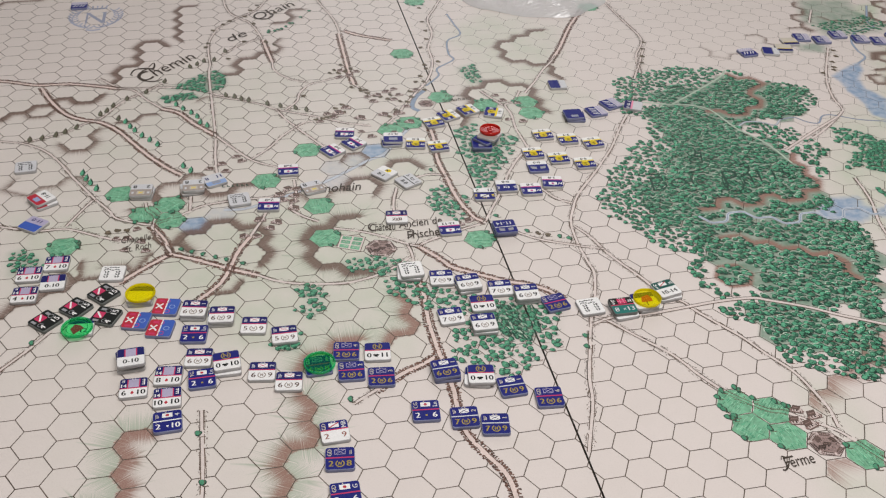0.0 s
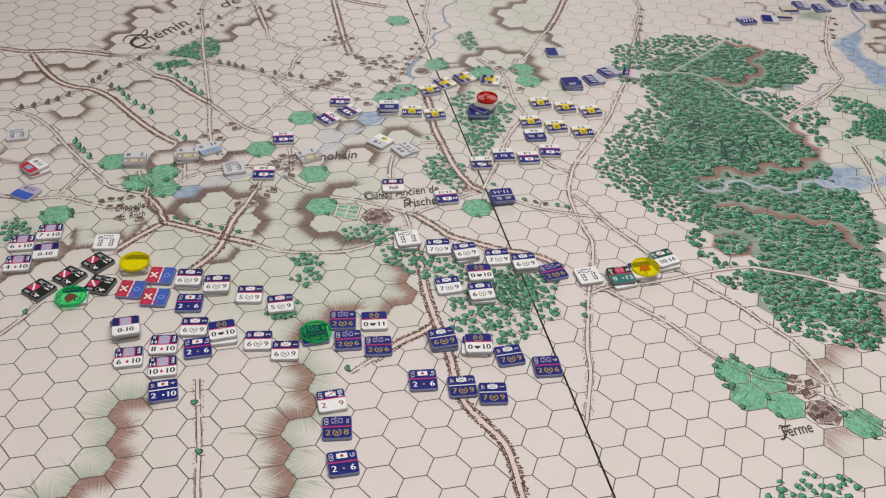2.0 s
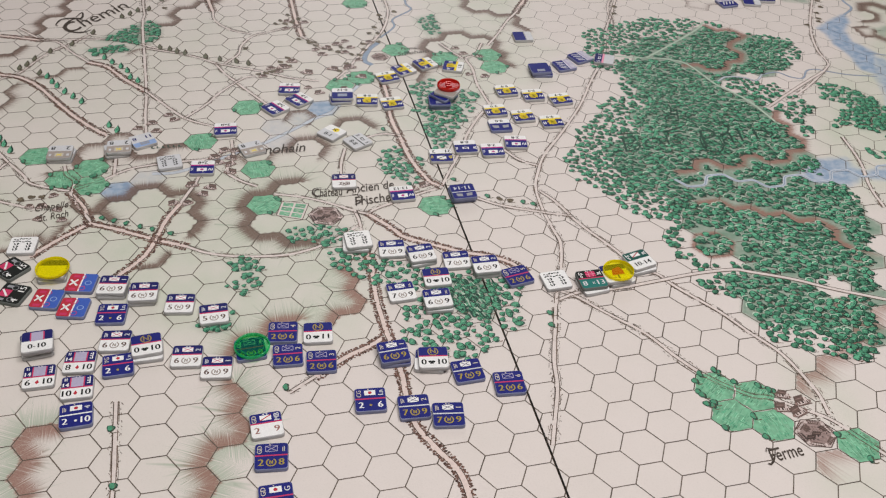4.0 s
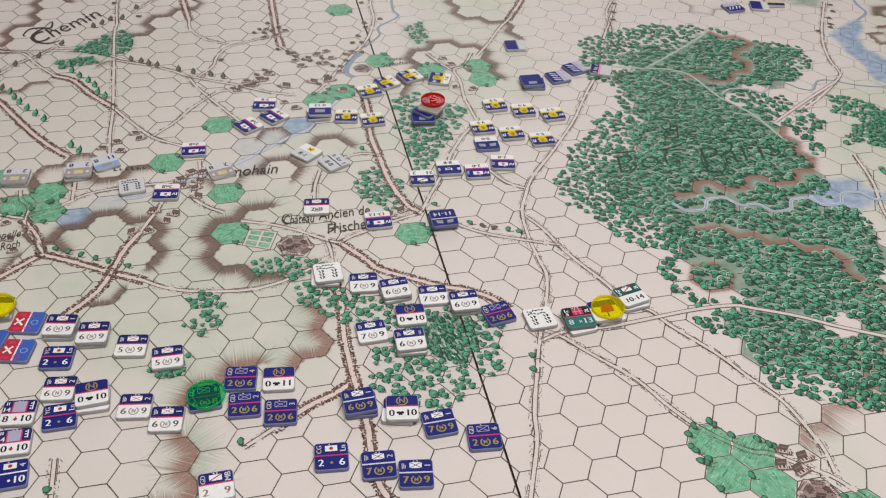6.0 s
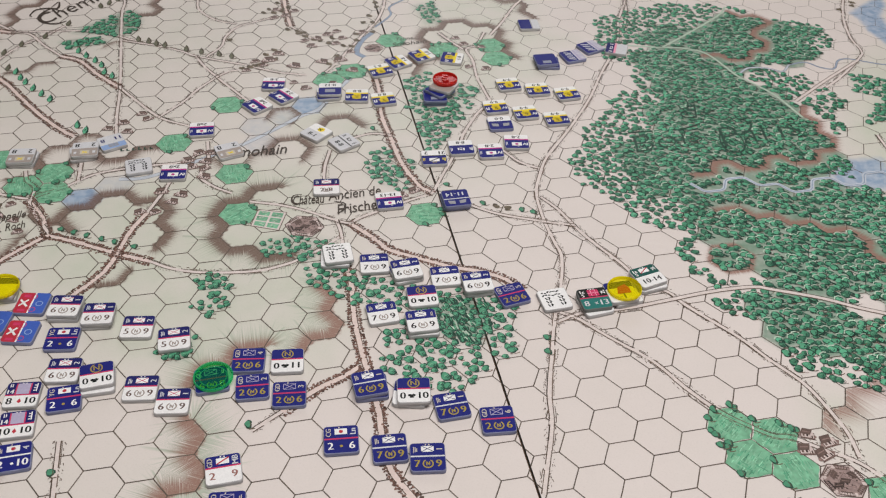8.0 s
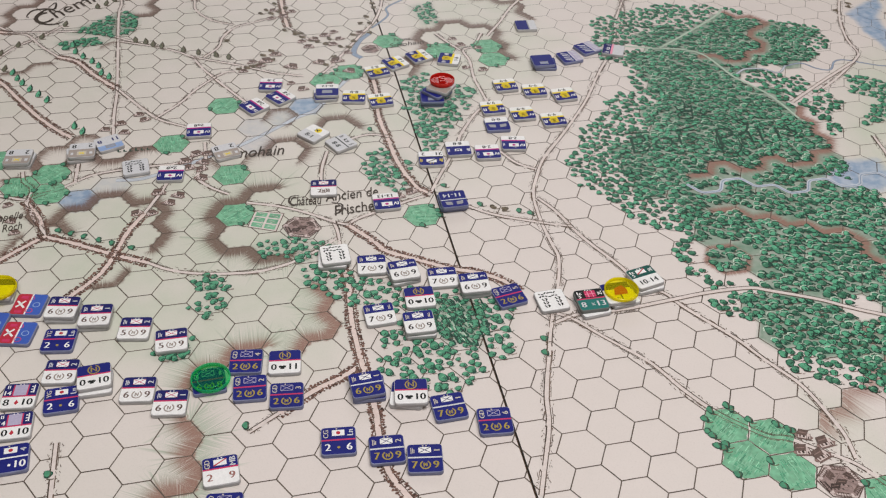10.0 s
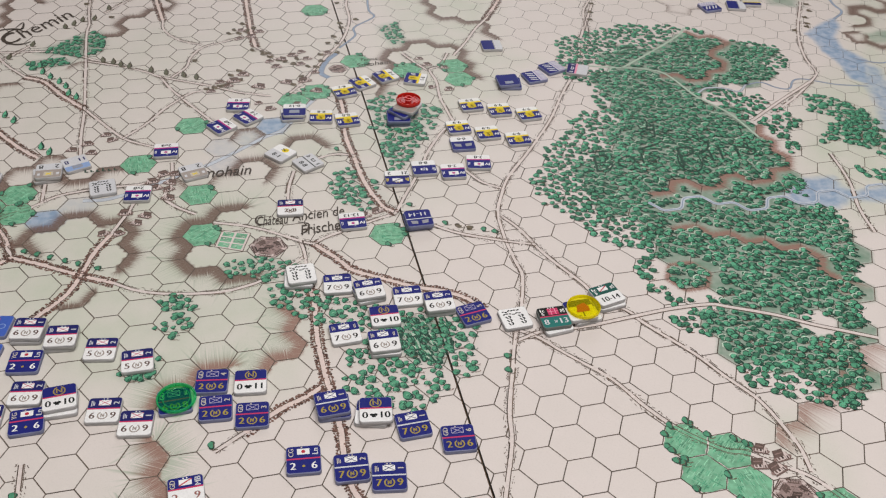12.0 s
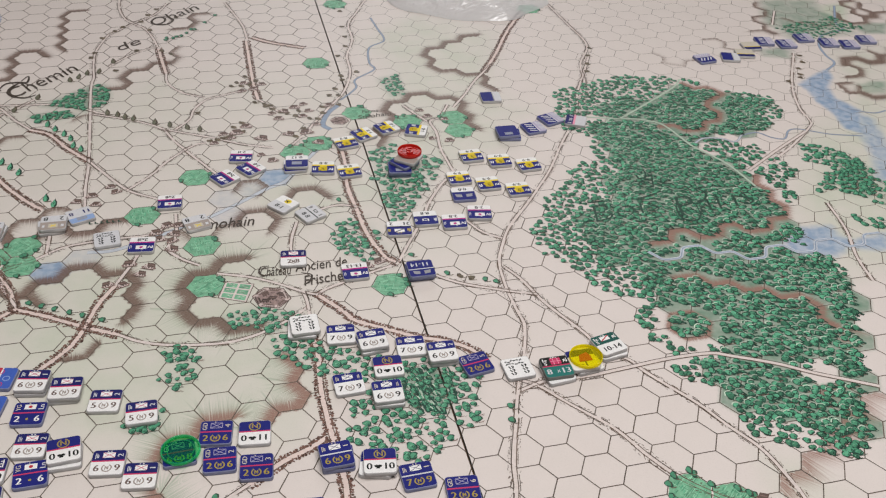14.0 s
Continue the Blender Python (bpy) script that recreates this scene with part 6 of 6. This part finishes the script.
counter_stack("guardgun", "2 6/6", 89.3, -50.2, 24, 1)
counter_stack("engineer", "2 9/MB", 12.3, -98.1, 31, 1)
counter_stack("guardgun", "2 8", 19.8, -110.7, 23, 1)
counter_stack("gun", "2 6/G", 28.5, -126.2, 29, 1)
counter_stack("marker", "16 8", 6.4, 11.6, 30, 2)
counter_stack("guardinf", "7 9/1", 21.6, 12.4, 24, 1)
counter_stack("guardinf", "6 9/2", 35.3, 11.6, 32, 2)
counter_stack("guardinf", "7 9/1", 50.5, 14.3, 26, 1)
counter_stack("guardinf", "6 9/2", 63.7, 13.3, 28, 2)
counter_stack("guardgun", "2 6/5", 77.9, 12.4, 39, 1)
counter_stack("eagle", "0 10", 45.7, 0.3, 27, 1)
counter_stack("guardinf", "7 9", 34.6, -13.6, 31, 1)
counter_stack("guardinf", "6 9", 50.5, -14.6, 28, 2)
counter_stack("marker", "8 1", 94.1, 15.0, 32, 1)
counter_stack("greenwhite", "", 109.4, 17.2, 36, 1)
counter("green", "8 13", pose(0.1086, 0.0183, 0.00178, 0, 0, 29))
counter_stack("chipbase", "-1", 117.5, 25.5, 31, 2)
counter_stack("greenwhite", "10-14", 126.0, 38.3, 42, 2)
counter_stack("enemyline", "2-8", -75.9, 127.3, 199, 1)
counter_stack("enemyline", "2-8", -66.3, 118.2, 153, 1)
counter_stack("enemyline", "2x8", -74.6, 105.8, 151, 1)
counter_stack("enemygun", "0-12", -45.9, 129.0, 202, 2)
counter_stack("enemycorps", "8-8", -32.4, 130.7, 199, 1)
counter_stack("enemycorps", "8-8", -18.9, 132.1, 212, 1)
counter_stack("enemycorps", "8-2", -30.5, 158.4, 220, 1)
counter_stack("enemycorps", "1-8", -24.7, 169.9, 142, 1)
counter_stack("enemycorps", "1-8", -15.4, 180.9, 140, 1)
counter_stack("enemycorps", "1-8", 0.6, 183.5, 98, 1)
counter_stack("enemyblue", "", 5.0, 140.9, 202, 2)
counter_stack("enemycorps", "9-9", 35.6, 167.1, 210, 1)
counter_stack("enemycorps", "9-9", 50.7, 167.3, 207, 1)
counter_stack("enemycorps", "9-9", 65.8, 168.3, 212, 1)
counter_stack("enemycorps", "9-9", 35.3, 143.8, 209, 1)
counter_stack("enemycorps", "9-9", 50.5, 143.5, 209, 1)
counter_stack("enemycorps", "9-9", 66.0, 143.3, 208, 1)
counter_stack("enemysplit", "0-0", 41.4, 129.8, 206, 1)
counter_stack("enemywhite", "8-8", 29.9, 103.4, 205, 1)
counter_stack("enemyline", "2-8", 43.5, 105.3, 204, 1)
counter_stack("enemyline", "2-8", 52.9, 116.5, 199, 1)
counter_stack("enemyblack", "21 2", 20.7, 91.3, 203, 1)
counter_stack("enemyhalf", "", 29.5, 235.1, 114, 1)
counter_stack("enemyblue", "", 48.3, 195.5, 208, 2)
counter_stack("enemyhatch", "", 60.4, 207.5, 129, 1)
counter_stack("enemyhatch", "", 67.3, 220.7, 138, 1)
counter_stack("enemypink", "", 81.1, 223.4, 94, 1)
counter_stack("enemyhatch", "", 144.5, 332.0, 216, 1)
counter_stack("enemyhalf", "", 160.0, 340.0, 102, 1)
counter_stack("enemypale", "", 168.5, 349.0, 196, 1)
counter_stack("enemypale", "", 172.0, 362.0, 204, 1)
counter_stack("enemyhatch", "", 180.0, 373.0, 109, 1)
counter_stack("enemyhatch", "", 194.0, 374.0, 115, 1)
counter_stack("enemyhatch", "", 205.0, 388.0, 116, 1)
counter_stack("enemyhatch", "", 221.0, 386.0, 111, 1)
counter_stack("enemyhatch", "", 234.0, 388.0, 110, 1)
counter_stack("enemyhatch", "", 245.0, 400.0, 109, 1)
counter_stack("line", "2x8", -16.5, 54.2, 23, 1)
counter_stack("enemyline", "13-13", 12.7, 53.8, 208, 1)
counter_stack("enemypair", "11-14", 40.0, 62.5, 209, 2)
counter_stack("scout", "8-1", -37.9, 92.9, 339, 1)
counter_stack("scoutblack", "8-8", -22.7, 89.7, 326, 1)
counter_stack("markergrey", "", -226.2, 30.1, 33, 1)
counter_stack("enemyred", "11-8", -197.2, 4.3, 156, 2)
counter_stack("enemyblue2", "11-0", -188.0, -15.7, 173, 1)
counter_stack("enemygrey", "2 8", -152.5, 28.6, 203, 2)
counter_stack("enemygrey", "2 8", -128.9, 42.5, 208, 2)
counter_stack("enemylight", "11 8", -122.7, 53.9, 229, 1)
counter_stack("markergrey", "", -101.1, 41.1, 35, 1)
counter_stack("enemyline", "2x8", -84.2, 42.0, 202, 1)
counter_stack("enemyline", "2x8", -89.4, 77.5, 206, 1)
counter_stack("enemygrey", "2 8", -69.4, 65.7, 224, 1)
counter_stack("enemyhatch", "", -330.4, 234.8, 210, 1)
# the pile under the red chip
(px, py), = [(8, 146)]
for k, (dx, dy, turn) in enumerate(((-1.6, -1.6, 155), (0.0, 0.0, 170))):
    counter("enemyblue" if k == 0 else "enemygrey", "", pose((px + dx) * MM, (py + dy) * MM, (3.57 + k * 1.78) * MM, 0, 0, turn), False)


# ---- plastic chips ----
def lathe(name, prof, mat, n=44):
    """A closed ring or a disc turned from a profile of (radius, height)."""
    v, f = [], []
    for r, z in prof:
        v += [(r * MM * math.cos(6.28318 * k / n), r * MM * math.sin(6.28318 * k / n), z * MM) for k in range(n)]
    for j in range(len(prof) - 1):
        for k in range(n):
            f.append((j * n + k, j * n + (k + 1) % n, (j + 1) * n + (k + 1) % n, (j + 1) * n + k))
    if prof[0] != prof[-1]:
        f += [tuple(range(n - 1, -1, -1)), tuple(range((len(prof) - 1) * n, len(prof) * n))]
    me = mesh_of(name, v, f, mat)
    for p in me.polygons:
        p.use_smooth = len(p.vertices) == 4
    return me


RIM = [(6.25, .05), (6.45, 0), (6.8, .2), (6.9, .7), (6.85, 1.25), (6.68, 1.5), (6.5, 1.5), (6.36, 1.25), (6.28, .9), (6.25, .05)]


def chip(x, y, z, mats, label, size=1.0, tall=1.0, ring=True):
    ob = new("plastic_chip", lathe("plastic_chip", [(6.2, .02), (6.2, .85)], mats[0]))
    ob.matrix_world = pose(x * MM, y * MM, z * MM, 0, 0, 20) @ Matrix.Diagonal((size, size, tall, 1))
    part("rim", lathe("rim", RIM, mats[1]), ob)
    if ring:
        part("raised_ring", lathe("raised_ring", [(4.5, .86), (4.58, 1.0), (4.7, 1.0), (4.78, .86), (4.5, .86)], mats[1]), ob)
    return tagged(ob, label, "plastic chip", group="plastic chips")


ARROW = [[(-3, -2.5), (2.6, -1.5), (2.2, 1.2), (.6, 3.4), (-2.6, 1.6)]]


def under_mark(ob, turn=0):
    """The red figure on the counter, seen through the chip."""
    part("arrow_mark", flat("arrow", ARROW, P["red"], 0.0), ob, "orange mark under the chip", pose(0, 0, -1.66 * MM, 0, 0, turn))


under_mark(chip(-119.6, -78.6, 1.83, (GREEN_PLASTIC, GREEN_RIM), "translucent green plastic chip on a counter"), 40)
chip(-9, -64, 1.83, (GREEN_PLASTIC, GREEN_RIM), "translucent green plastic chip on a blue counter")
chip(-105, -49.6, 3.62, (YELLOW_PLASTIC, YELLOW_RIM), "translucent yellow plastic chip on a stack", ring=False)
under_mark(chip(118.6, 26.6, 3.62, (YELLOW_PLASTIC, YELLOW_RIM), "translucent yellow plastic chip on a stack of counters", 0.97, ring=False))
# the red chip bears a curled figure in relief
red = chip(7.4, 149.4, 7.16, (RED_PLASTIC, RED_RIM), "glossy red plastic chip with a raised figure on a tall pile", 0.9, 1.35)
curl = [(math.cos(radians(a)) * 1.5, 1.4 + math.sin(radians(a)) * 1.3) for a in range(20, 271, 25)] + [(math.cos(radians(a)) * 1.5, -1.3 + math.sin(radians(a)) * 1.4) for a in range(65, -161, -25)]
v, f = [], []
for k, (cx, cy) in enumerate(curl):
    nx, ny = curl[min(k + 1, len(curl) - 1)][0] - curl[max(k - 1, 0)][0], curl[min(k + 1, len(curl) - 1)][1] - curl[max(k - 1, 0)][1]
    ln = math.hypot(nx, ny)
    ox, oy = -ny / ln * .5, nx / ln * .5
    v += [((cx + ox) * MM, (cy + oy) * MM, .8 * MM), ((cx + ox * .7) * MM, (cy + oy * .7) * MM, 1.5 * MM), ((cx - ox * .7) * MM, (cy - oy * .7) * MM, 1.5 * MM), ((cx - ox) * MM, (cy - oy) * MM, .8 * MM)]
    if k:
        f += [tuple(4 * (k - 1) + j for j in (i, i + 1)) + tuple(4 * k + j for j in (i + 1, i)) for i in range(3)]
f += [(0, 1, 2, 3), tuple(len(v) - j for j in (1, 2, 3, 4))]
part("raised_figure", mesh_of("raised_figure", v, f, RED_RIM), red, "curled figure in relief")

# ---- the clear bag lying at the far side ----
bag_v, bag_f = [], []
(bx, by), = [(-27, 368)]
NB = 60
for j in range(NB):
    for i in range(NB):
        u, w = i / (NB - 1) * 2 - 1, j / (NB - 1) * 2 - 1
        du, dw = u * math.sqrt(1 - w * w / 2), w * math.sqrt(1 - u * u / 2)
        rim = max(abs(u), abs(w))
        ragged = 1 + 0.16 * noise.noise((du * 1.6, dw * 1.6, 2.0))
        h = 8 * (1 - rim ** 2) + 3.4 * abs(noise.noise((u * 3.1, w * 3.4, 0.3))) * (1 - 0.8 * rim) + 3.2 * abs(noise.noise((u * 9, w * 8, 4))) * (1.05 - rim) + 1.3 * abs(noise.noise((u * 21, w * 17, 7))) * (1.05 - rim)
        bag_v.append(((bx + du * 58 * ragged) * MM, (by + 10 + dw * 40 * ragged) * MM, (h + 0.25) * MM))
for j in range(NB - 1):
    for i in range(NB - 1):
        bag_f.append((j * NB + i, j * NB + i + 1, (j + 1) * NB + i + 1, (j + 1) * NB + i))
bag = tagged(new("plastic_bag", mesh_of("plastic_bag", bag_v, bag_f, FILM)), "crumpled clear plastic bag lying on the map", "plastic bag")
